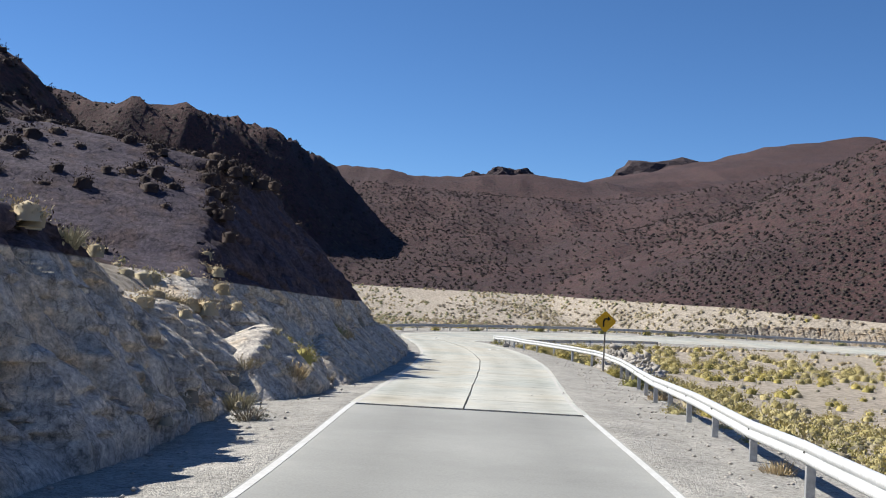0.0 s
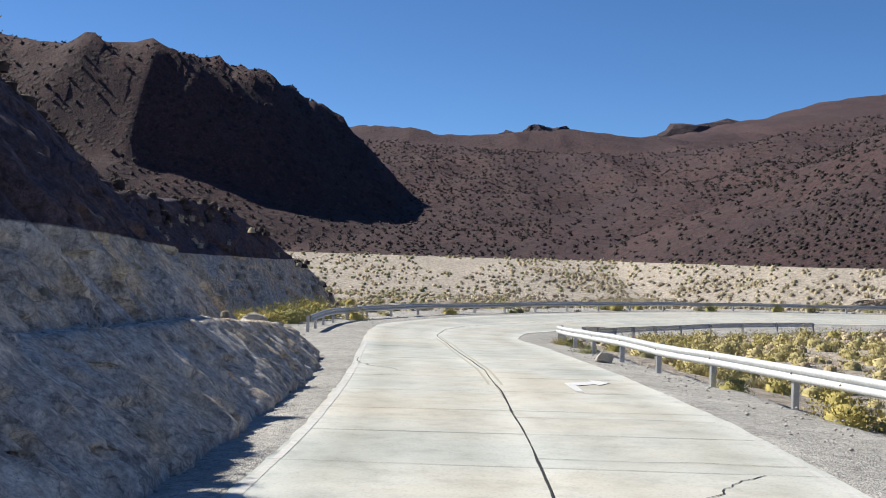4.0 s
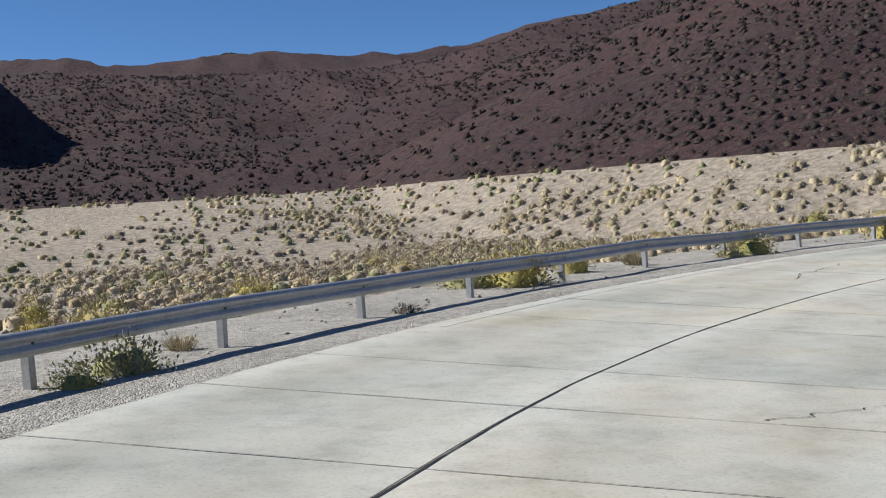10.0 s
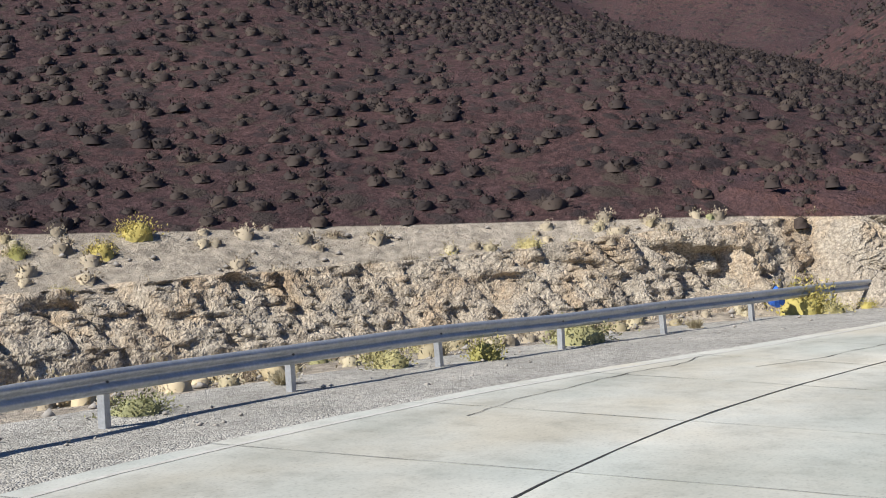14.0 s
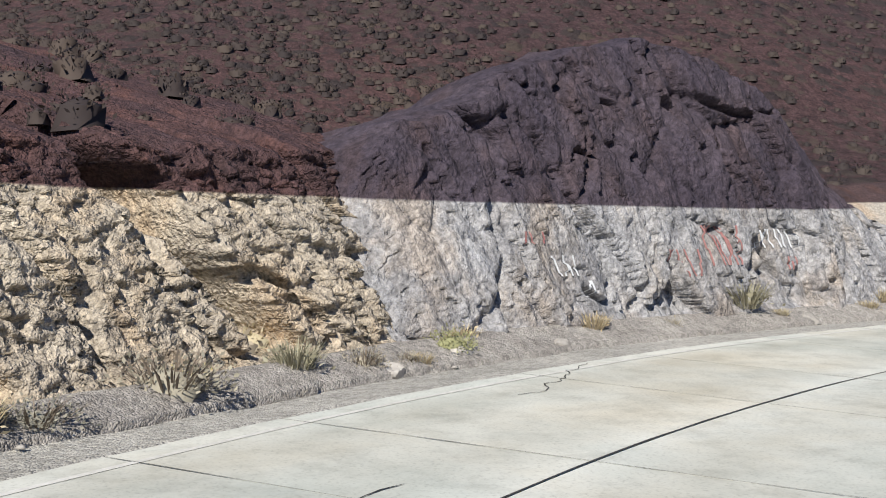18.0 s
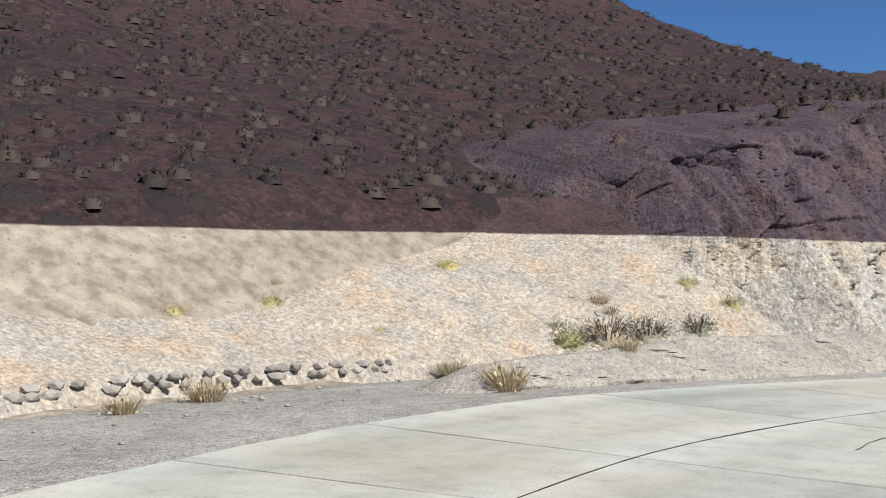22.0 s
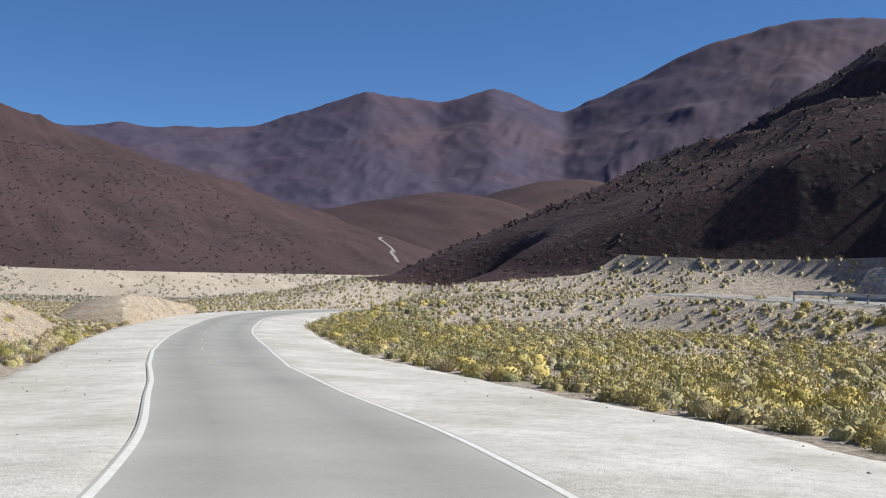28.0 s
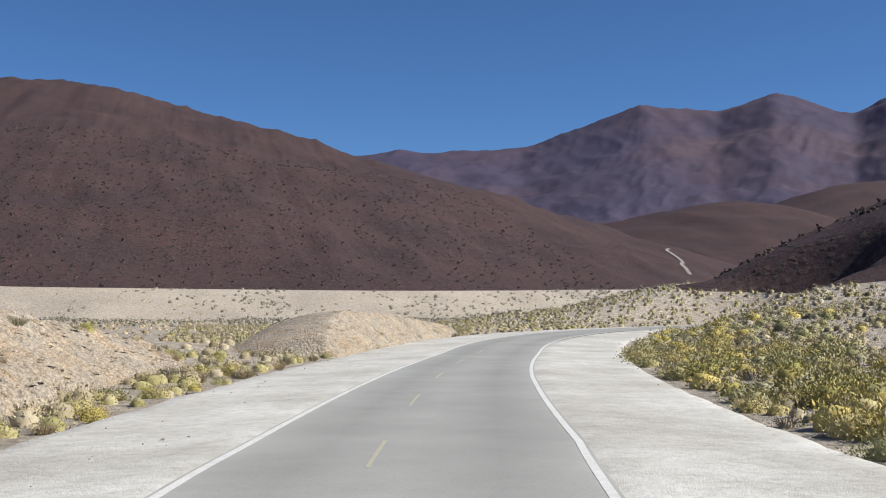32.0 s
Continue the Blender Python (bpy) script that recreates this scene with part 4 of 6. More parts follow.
# ---- cuttings, scarps and rock faces beside the road ----


def relief_of(style, S, Z, seed, slant):
    """How far a face stands out, by the kind of ground: metres, over station and height."""
    u = S + slant * Z + 0.22 * vnoise(S * 0.9, Z * 0.8, seed + 3)
    out = 0.40 * fbm(S / 5.0, Z / 4.0, 3, seed + 9)
    if style == "earth":
        out = out + 0.10 * fbm(S / 1.1, Z / 0.8, 4, seed + 2) + 0.09 * fbm(u / 0.9, Z * 0.35, 3, seed + 4, True)
        pock = smooth(vnoise(S / 0.55, Z / 0.32, seed + 6), 0.62, 0.75)
        rill = 1 - smooth(np.abs(vnoise(u / 1.6, Z * 0.25, seed + 8)), 0.0, 0.06)
        return out - 0.22 * pock - 0.22 * rill * smooth(vnoise(S / 2.1, Z / 1.4, seed + 7), 0.0, 0.3)
    if style == "clay":
        out = 0.6 * out + 0.04 * np.tanh(4 * vnoise(S / 5.0, Z / 0.5, seed + 12))
        for wide, tall, deep, w in ((1.25, 0.12, 0.65, 0.13), (0.55, 0.20, 0.34, 0.15), (0.24, 0.35, 0.16, 0.22)):
            g = np.abs(vnoise(u / wide, Z * tall / wide, seed + int(wide * 50)))
            here = smooth(vnoise(S / 1.7, Z / 1.1, seed + int(wide * 70)), -0.35, 0.1)
            out = out - deep * here * (1 - smooth(g, 0.35 * w, w))
        for wide, amp in ((0.30, 0.05), (0.13, 0.07)):
            val, dx, dy, g1, g2, gap = cells(S / wide, Z / wide, seed + int(wide * 40))
            out = out + amp * (val + 0.8 * (g1 * dx + g2 * dy)) - 0.8 * amp * (1 - smooth(gap, 0.0, 0.16))
        return out
    sizes = {"rock": ((1.9, 0.42, 0.40), (0.66, 0.26, 0.22), (0.24, 0.26, 0.12)), "plates": ((1.5, 0.50, 0.36), (0.52, 0.36, 0.27), (0.2, 0.42, 0.15)), "cut": ((2.1, 0.6, 0.42), (0.8, 0.45, 0.24), (0.3, 0.5, 0.13))}[style]
    for wide, tall, amp in sizes:
        val, dx, dy, g1, g2, gap = cells(u / wide, Z * tall / wide + 5, seed + int(wide * 10))
        out = out + amp * (0.6 * val + 0.85 * (g1 * dx + 0.7 * g2 * dy)) - 0.45 * amp * (1 - smooth(gap, 0.0, 0.10))
    crack = 1 - smooth(np.abs(vnoise(u / 1.9 + 0.2 * vnoise(S, Z * 1.3, seed), Z * 0.12, seed + 17)), 0.0, 0.035)
    out = out - (0.3 if style == "plates" else 0.75) * crack * (1 - smooth(Z, 4.0, 5.5)) * smooth(vnoise(S / 2.4, Z / 2.2, seed + 18), -0.25, 0.1)
    slit = 1 - smooth(np.abs(vnoise(u / 0.34, Z * 0.75, seed + 31)), 0.0, 0.14)
    return out - 0.32 * slit * smooth(vnoise(S / 1.2, Z / 0.9, seed + 33), 0.0, 0.25)


def face(name, s0, s1, foot, high, lean, rough, material, label, style="rock", ds=0.3, rows=26, back=5.0, seed=0, rise=0.0, drop=1.0, slant=0.18, gully=()):
    """A rock or earth face along the left of the road: it starts foot(s) beyond the road's edge and leans back as it rises."""
    s = np.arange(s0, s1 + 0.01, ds)
    foot, high, lean = table(foot), table(high), table(lean)
    tail = 16
    U = np.concatenate([np.linspace(0, 1, rows), 1 + np.linspace(0.04, 1.0, tail)])
    S, UU = np.meshgrid(s, U, indexing="ij")
    H = high(S)
    ends = smooth(S, s0, s0 + 1.8) * (1 - smooth(S, s1 - 1.8, s1))
    up = np.clip(UU, 0, 1)
    over = np.clip(UU - 1, 0, 1)
    e = foot(S) + lean(S) * H * up**1.1 + over * back
    z = H * up + rise * back * over - drop * (H * 0.6 + 0.8) * over**2.2
    relief = relief_of(style, S, z + 0.0, seed, slant)
    for gs, gw, deep in gully:
        g = S + 0.45 * (z - 1.5) - gs + 0.25 * vnoise(S, z * 1.2, seed + 41)
        relief = relief - deep * (1 - smooth(np.abs(g), gw * 0.5, gw)) * smooth(z, 0.1, 0.5)
    steep = np.gradient(high(s), s)[:, None]
    relief = relief / (1 + 0.35 * np.clip(steep**2 - 0.3, 0, 4)) * rough * smooth(UU, 0.0, 0.08) * ends * (1 - 0.6 * smooth(over, 0.0, 0.3))
    e = e - relief
    z = z * ends - 0.35 * (1 - smooth(UU, 0, 0.05)) + (0.16 * rough * fbm(S / 0.6, z / 0.8 + over * 6, 3, seed + 5) * smooth(UU, 0.7, 1.0)) * ends - 0.3 * (1 - ends)
    P = at(S, width_l(S) + e)
    P[..., 2] = level(S) + bank(S) * np.clip(width_l(S) + e, -9, 9) + z
    line = tint_line(width_l(S) + e) + tint_lift(S)
    over_line = P[..., 2] - level(S) - line
    ob = new(name, grid_mesh(name, P, material, over_line, flip=False, smooth_shade=False))
    tagged(ob, label, "rock face", kind="structure")
    return P


F_CUT = face("wall_cutting", 5, 89, [(5, 2.8), (16, 1.6), (22, 1.9), (34, 2.0), (42, 1.4), (70, 1.5), (87, 3.0)], [(5, 2.4), (12, 3.4), (18, 3.4), (22, 2.6), (25, 2.0), (31, 2.1), (35, 3.3), (39, 5.6), (44, 7.7), (60, 9.0), (74, 9.0), (82, 6.8), (88, 2.3)],
             [(5, 0.75), (20, 0.7), (25, 1.3), (31, 1.3), (36, 0.9), (42, 0.8), (60, 0.85), (88, 0.95)], 1.0, M_CUT, "steep shaded rock cutting above the road", "cut", ds=0.16, rows=64, back=13.0, seed=2, rise=0.2, drop=0.12, slant=0.3)
F_MOUND = face("wall_debris_mound", 26, 38, [(26, 1.4), (30, 0.9), (38, 1.1)], [(26, 0.3), (29, 1.4), (32, 1.6), (35, 1.0), (38, 0.3)], [(26, 0.9), (38, 1.0)], 0.55, M_CUT,
               "mound of grey broken debris below the cutting", "plates", ds=0.12, rows=24, back=2.5, seed=3)
F_TOE = face("wall_cutting_debris", 34, 88, [(34, 0.5), (60, 0.4), (80, 0.5), (88, 1.2)], [(34, 0.4), (40, 1.3), (55, 1.5), (74, 1.3), (84, 0.8), (88, 0.2)], [(34, 1.2), (88, 1.2)], 0.6, M_CUT,
             "slope of grey rubble at the foot of the cutting", "plates", ds=0.14, rows=22, back=1.5, seed=4, drop=0.3)
F_OLD = face("wall_old_cutting", 91, 131, [(91, 11), (98, 10.6), (104, 10.4), (117, 9.6), (125, 11.2), (131, 15)], [(91, 2.3), (98, 5.9), (112, 6.5), (122, 6.5), (127, 3.6), (131, 0.9)], [(91, 0.8), (104, 0.75), (131, 0.7)], 1.0, M_CUT,
             "old steep stony cutting in the shade", "cut", ds=0.18, rows=48, back=8.0, seed=7, rise=0.12, drop=0.4)
F_SCARP = face("wall_scarp", 167, 194, [(167, 12), (174, 11), (182, 7.5), (189, 4.0), (194, 3.4)], [(167, 0.3), (171, 1.2), (174, 1.7), (184, 2.1), (193, 2.7)], [(167, 1.0), (180, 0.85), (193, 0.6)],
               0.9, M_SCARP, "eroded tan clay scarp with upright gullies", "clay", ds=0.09, rows=44, back=5.0, seed=12, slant=0.1)
F_CLAY = face("wall_clay_cutting", 190, 208, [(190, 1.6), (196, 1.2), (201, 1.0), (204.5, 1.2), (208, 2.6)], [(190, 2.0), (194, 2.7), (197, 3.0), (203, 3.1), (206, 3.4), (208, 3.4)], [(190, 0.9), (196, 0.75), (208, 0.6)],
              0.95, M_SCARP, "steep gullied tan clay cutting below a dark scrubby slope", "clay", ds=0.05, rows=84, back=12.0, seed=14, rise=0.30, drop=0.0, slant=0.45, gully=((202.0, 0.42, 1.7), (205.0, 0.22, 0.9), (196.5, 0.2, 0.6), (193.2, 0.25, 0.7)))
F_KNOB = face("wall_rock_knob", 203.6, 222, [(203.6, 1.5), (206, 1.1), (209, 0.9), (213, 0.7), (217, 1.0), (222, 1.6)], [(203.6, 1.6), (205.2, 3.1), (206, 3.8), (207.4, 4.3), (208.3, 4.9), (209.8, 5.6), (211.8, 6.15), (213.4, 5.95), (214.5, 5.35), (215.4, 4.5), (215.9, 3.7), (216.4, 2.9), (217, 2.4), (218.4, 1.6), (220.3, 0.5), (222, 0.2)],
              [(203.6, 0.6), (208, 0.42), (215, 0.40), (218, 0.8), (222, 1.2)], 0.9, M_ROCK, "steep fissured grey rock outcrop daubed with graffiti", "rock", ds=0.05, rows=130, back=7.0, seed=23, rise=0.10, drop=1.5, slant=0.12)
F_APRON = face("wall_rubble_apron", 190, 222, [(190, 0.3), (205, 0.25), (222, 0.4)], [(190, 0.15), (200, 0.22), (206, 0.3), (214, 0.25), (222, 0.15)], [(190, 2.4), (222, 2.4)], 0.22, M_APRON, "strip of brown rubble at the foot of the rock",
               "plates", ds=0.1, rows=18, back=1.2, seed=25, drop=0.5)
F_BANK = face("wall_bank", 214, 249, [(214, 2.6), (219, 2.4), (223, 2.6), (228, 4.0), (236, 4.4), (242, 3.4), (250, 2.2)], [(214, 2.6), (220, 3.3), (225, 3.8), (232, 4.2), (242, 4.4), (250, 4.2)], [(214, 1.5), (219, 1.7), (226, 2.2), (234, 2.25), (242, 1.55), (250, 1.1)],
              0.8, M_EARTH, "low tan earth bank with scattered shrubs", "earth", ds=0.14, rows=60, back=7.0, seed=31, rise=0.10, drop=0.9)
F_CLIFF = face("wall_cliff", 242, 272, [(242, 6.0), (245, 3.4), (247, 1.8), (252, 2.0), (256, 2.4), (262, 2.8), (267, 3.1), (269, 3.4), (272, 5.5)], [(242, 3.6), (244, 4.6), (247, 5.8), (252, 6.9), (256.6, 7.1), (260.8, 6.8), (263.2, 6.7), (264, 5.8), (265.7, 4.95), (267.8, 4.35), (268.8, 3.9), (269.6, 3.1), (270.6, 1.4), (272, 0.2)],
               [(242, 1.6), (245, 1.1), (248, 0.85), (256, 0.6), (262, 0.55), (268, 0.5), (272, 0.6)], 0.75, M_CLIFF, "pale broken rock cliff leaning over the bend", "plates", ds=0.055, rows=120, back=12.0, seed=44, slant=-0.40, rise=0.34, drop=0.6)
F_TALUS = face("wall_cliff_debris", 236, 266, [(236, 1.2), (243, 0.5), (252, 1.0), (257, 1.4), (266, 1.9)], [(236, 0.25), (242, 0.7), (248, 0.75), (253, 0.7), (259, 0.4), (266, 0.1)], [(236, 2.0), (248, 2.0), (266, 2.2)], 0.5, M_TALUS,
               "slope of grey-brown rubble at the foot of the cliff", "plates", ds=0.1, rows=24, back=1.2, seed=46, drop=0.4)
F_EAST = face("wall_eroded_bank", 318, 352, [(318, 7.5), (330, 6.6), (352, 8.0)], [(318, 0.6), (326, 2.1), (338, 2.4), (352, 0.6)], [(318, 1.5), (352, 1.5)], 0.9, M_SCARP,
              "pale eroded earth bank above the verge", "clay", ds=0.14, rows=40, back=6.0, seed=52)
F_EAST2 = face("wall_eroded_bank_far", 362, 396, [(362, 4.5), (380, 4.0), (396, 5.0)], [(362, 0.6), (372, 2.0), (384, 1.6), (396, 0.5)], [(362, 1.0), (396, 1.2)], 0.8, M_SCARP,
               "pale eroded earth bank where the road bends", "clay", ds=0.2, rows=30, back=6.0, seed=57)

# ---- guard rails ----


def w_beam(pts, name):
    """A corrugated rail swept along places (feet of the rail's line)."""
    prof = [(-0.00, -0.155), (0.035, -0.145), (0.08, -0.105), (0.08, -0.06), (0.03, -0.02), (0.02, 0.0), (0.03, 0.02), (0.08, 0.06), (0.08, 0.105), (0.035, 0.145), (0.0, 0.155)]
    prof = prof + [(a - 0.012, b) for a, b in prof[::-1]]
    return prof


def guard_rail(pts, toward, top, steel, label, post_every=3.81, seed=1):
    """pts: n x 3 feet; toward: +1 if traffic is on the right of the line's direction."""
    rail = new("guard_rail")
    tagged(rail, label, "guard rail")
    rail.location = pts[0]
    bpy.context.view_layer.update()
    seg = np.linalg.norm(np.diff(pts[:, :2], axis=0), axis=1)
    run = np.concatenate([[0], np.cumsum(seg)])
    rng = np.random.default_rng(seed)
    prof = np.array(w_beam(None, ""))

    def place(q):
        p = np.stack([np.interp(q, run, pts[:, k]) for k in range(3)], -1)
        h = 0.4
        a = np.stack([np.interp(np.clip(q + h, 0, run[-1]), run, pts[:, k]) - np.interp(np.clip(q - h, 0, run[-1]), run, pts[:, k]) for k in range(3)], -1)
        a[..., 2] = 0
        a /= np.linalg.norm(a, axis=-1, keepdims=True)
        side = np.stack([a[..., 1], -a[..., 0], a[..., 2]], -1) * toward
        return p, a, side

    n = int(run[-1] / post_every)
    step = run[-1] / max(n, 1)
    sag = rng.normal(size=n + 2) * 0.015
    for k in range(0, n, 2):
        q = np.linspace(k * step, min((k + 2) * step, run[-1]) + 0.12, 17)
        q = np.minimum(q, run[-1])
        p, a, side = place(q)
        lift = top - 0.155 + np.interp(q / step, np.arange(n + 2), sag)
        V = p[:, None, :] + side[:, None, :] * (prof[None, :, 0:1] + 0.10 + 0.004 * (k % 4 == 0))
        V[..., 2] += (lift[:, None] + prof[None, :, 1])
        V = np.concatenate([V, V[:, :1]], 1) - np.array(pts[0])
        part("beam", grid_mesh("beam", V, steel, flip=toward > 0, smooth_shade=False), None, rail)
    post_me = None
    for k in range(n + 1):
        p, a, side = place(np.array(min(k * step + 0.05, run[-1])))
        if post_me is None:
            bm = bmesh.new()
            box(bm, 0, 0, top / 2 - 0.24, 0.006, 0.10, top + 0.42)
            box(bm, -0.06, 0.05, top / 2 - 0.24, 0.12, 0.006, top + 0.42)
            box(bm, -0.06, -0.05, top / 2 - 0.24, 0.12, 0.006, top + 0.42)
            post_me = bpy.data.meshes.new("post")
            bm.to_mesh(post_me)
            bm.free()
            post_me.materials.append(M_STEEL)
            bm = bmesh.new()
            bmesh.ops.create_cone(bm, segments=8, radius1=0.022, radius2=0.014, depth=0.03, cap_ends=True, matrix=Matrix.Rotation(radians(90), 4, "Y"))
            bolt_me = bpy.data.meshes.new("bolt")
            bm.to_mesh(bolt_me)
            bm.free()
            bolt_me.materials.append(M_BOLT)
        m = Matrix(((side[0], -side[1], 0, 0), (side[1], side[0], 0, 0), (0, 0, 1, 0), (0, 0, 0, 1)))
        ob = new("post", post_me)
        ob.parent = rail
        ob.matrix_basis = Matrix.Translation(Vector(p - pts[0]) + Vector(side) * 0.10) @ m @ Matrix.Rotation(radians(1.5 * rng.normal()), 4, "X")
        bo = new("bolt", bolt_me)
        bo.parent = rail
        bo.matrix_basis = Matrix.Translation(Vector(p - pts[0]) + Vector(side) * 0.135 + Vector((0, 0, top - 0.155 + sag[k]))) @ m
    return rail


def along(s, d):
    p = at(s, d)
    p[:, 2] -= 0.07
    return p


sL = np.arange(99, 192.6, 0.5)
dL = np.interp(sL, [99, 104, 109, 117, 124, 133, 140, 146, 165, 171, 193], [5.4, 5.8, 6.3, 6.5, 6.2, 6.0, 6.1, 6.4, 6.6, 7.2, 7.3])
guard_rail(along(sL, np.convolve(np.pad(dL, 8, mode="edge"), np.ones(17) / 17, "valid")), 1, 0.72, M_STEEL, "dull galvanised steel guard rail round the outside of the bend", seed=4)
sR = np.arange(12, 106.1, 0.5)
dR = -(width_r(sR) + np.interp(sR, [-8, 15, 36, 55, 66, 80, 95, 106], [1.3, 1.9, 3.0, 4.4, 4.6, 2.4, 1.7, 1.7]))
guard_rail(along(sR, dR), -1, 0.72, M_RAILWHITE, "white guard rail along the edge of the drop", seed=6)
sI = np.arange(110, 150.1, 0.5)
guard_rail(along(sI, -(width_r(sI) + np.interp(sI, [110, 117, 128, 150], [2.6, 3.1, 3.3, 3.6]))), -1, 0.66, M_RAILWHITE, "white guard rail round the inside of the bend", seed=9)


# ---- signs ----
def curve_sign():
    s = new("curve_warning_sign")
    tagged(s, "yellow diamond curve warning sign with a black bent arrow", "road sign")
    base = Vector((8.6, 57.5, 0))
    z = float(height_at(base.x, base.y)[0])
    s.location = (base.x, base.y, z - 0.1)
    up = 4.1 - s.location.z
    bm = bmesh.new()
    box(bm, 0, 0.03, up / 2, 0.07, 0.05, up + 0.2)
    part("post", bm, M_WOODPOST, s)
    bm = bmesh.new()
    vs = box(bm, 0, 0, 0, 0.78, 0.012, 0.78, Matrix.Translation((0, 0, up)) @ Matrix.Rotation(radians(45), 4, "Y"))
    bmesh.ops.bevel(bm, geom=[e for e in bm.edges if abs((e.verts[0].co - e.verts[1].co).y) > 0.005], offset=0.05, segments=3, affect="EDGES")
    plate = part("plate", bm, M_SIGN, s, "yellow diamond plate")
    bm = bmesh.new()
    box(bm, -0.09, -0.012, up - 0.13, 0.085, 0.008, 0.26)
    for k in range(6):
        a = radians(180 - k * 13)
        box(bm, 0.06 + 0.15 * math.cos(a), -0.012, up + 0.0 + 0.15 * math.sin(a), 0.085, 0.008, 0.06, Matrix())
    box(bm, 0.08, -0.012, up + 0.14, 0.10, 0.008, 0.08)
    v = [bm.verts.new(p) for p in ((0.10, -0.014, up + 0.02), (0.27, -0.014, up + 0.14), (0.10, -0.014, up + 0.27))]
    bm.faces.new(v)
    part("arrow", bm, M_BLACK, plate, "black bent arrow")
    s.rotation_euler = (0, 0, radians(-3))


curve_sign()


def km_sign():
    s = new("kilometre_sign")
    tagged(s, "small white kilometre sign with black figures on a grey post", "road sign")
    p = at(272.0, -6.2)
    s.location = (p[0], p[1], p[2] - 0.12)
    s.rotation_euler = (0, 0, radians(160))
    bm = bmesh.new()
    box(bm, 0, 0.03, 0.55, 0.05, 0.05, 1.2)
    part("post", bm, M_WOODPOST, s)
    bm = bmesh.new()
    box(bm, 0, 0, 0.95, 0.42, 0.012, 0.34)
    plate = part("plate", bm, M_WHITE, s, "white plate")
    bm = bmesh.new()
    box(bm, 0, 0, 1.21, 0.42, 0.012, 0.14)
    part("header_plate", bm, M_BLACK, s, "dark header plate")
    for txt, zz, size, material, par in (("124", 0.86, 0.26, M_BLACK, plate), ("RN 51", 1.175, 0.11, M_WHITE, plate)):
        cu = bpy.data.curves.new("figures", "FONT")
        cu.body, cu.size, cu.align_x, cu.extrude = txt, size, "CENTER", 0.002
        ob = new("figures", cu)
        cu.materials.append(material)
        ob.parent = par
        ob.matrix_basis = Matrix.Translation((0, -0.010, zz)) @ Matrix.Rotation(radians(90), 4, "X")


km_sign()

# ---- graffiti: daubs of paint laid on the rock ----


def daubs():
    rng = np.random.default_rng(5)
    M_RED = plain("red_spray_paint", (0.34, 0.13, 0.12), (0.46, 0.27, 0.25), 4.0, 0.8, 0, 0)
    M_SPRAY = plain("white_spray_paint", (0.60, 0.61, 0.62), (0.72, 0.73, 0.73), 4.0, 0.8, 0, 0)
    s_ax = np.arange(203.6, 222.01, 0.05)
    rows = 130

    def mark(s, h, bars, wide, tall_, material, label):
        """Upright and slanting strokes following the face's own places."""
        g = new("graffiti")
        tagged(g, label, "graffiti")
        for k in range(bars):
            pts = []
            sx = s + wide * (k + 0.2 * rng.normal()) / max(bars, 1)
            lean_ = 0.35 * rng.normal()
            for f in np.linspace(0, 1, 12):
                ss = sx + lean_ * f * tall_ * 0.4
                i = np.clip((ss - 203.6) / 0.05, 0, len(s_ax) - 2)
                zt = h + tall_ * f
                col = F_KNOB[int(round(i)), :rows]
                rel = col[:, 2] - level(ss) - bank(ss) * 5
                j = np.clip(np.searchsorted(rel, zt), 1, rows - 1)
                w = np.clip((zt - rel[j - 1]) / max(rel[j] - rel[j - 1], 1e-3), 0, 1)
                pts.append(col[j - 1] * (1 - w) + col[j] * w)
            pts = np.array(pts)
            t = centre(s)[1]
            out = np.array([t[1], -t[0], 0.0])
            half = (0.022 + 0.014 * rng.random()) * np.array([t[0], t[1], 0])
            V = np.stack([pts - half, pts + half], 1) + out * 0.03
            part("stroke", grid_mesh("stroke", V, material), None, g)

    mark(207.9, 1.15, 4, 0.42, 0.38, M_SPRAY, "white sprayed strokes on the grey rock")
    mark(208.5, 0.75, 2, 0.3, 0.3, M_SPRAY, "small white sprayed mark low on the rock")
    mark(207.3, 1.75, 3, 0.6, 0.22, M_RED, "faded red sprayed strokes on the grey rock")
    mark(210.5, 1.05, 5, 0.7, 0.55, M_RED, "faded red sprayed strokes on the grey rock")
    mark(211.7, 1.25, 7, 0.9, 0.85, M_RED, "dark red sprayed scrawl on the grey rock")
    mark(213.2, 1.6, 8, 1.45, 0.42, M_SPRAY, "white sprayed strokes across the grey rock")
    mark(213.9, 1.1, 4, 0.55, 0.3, M_RED, "faded red sprayed strokes low on the rock")


daubs()

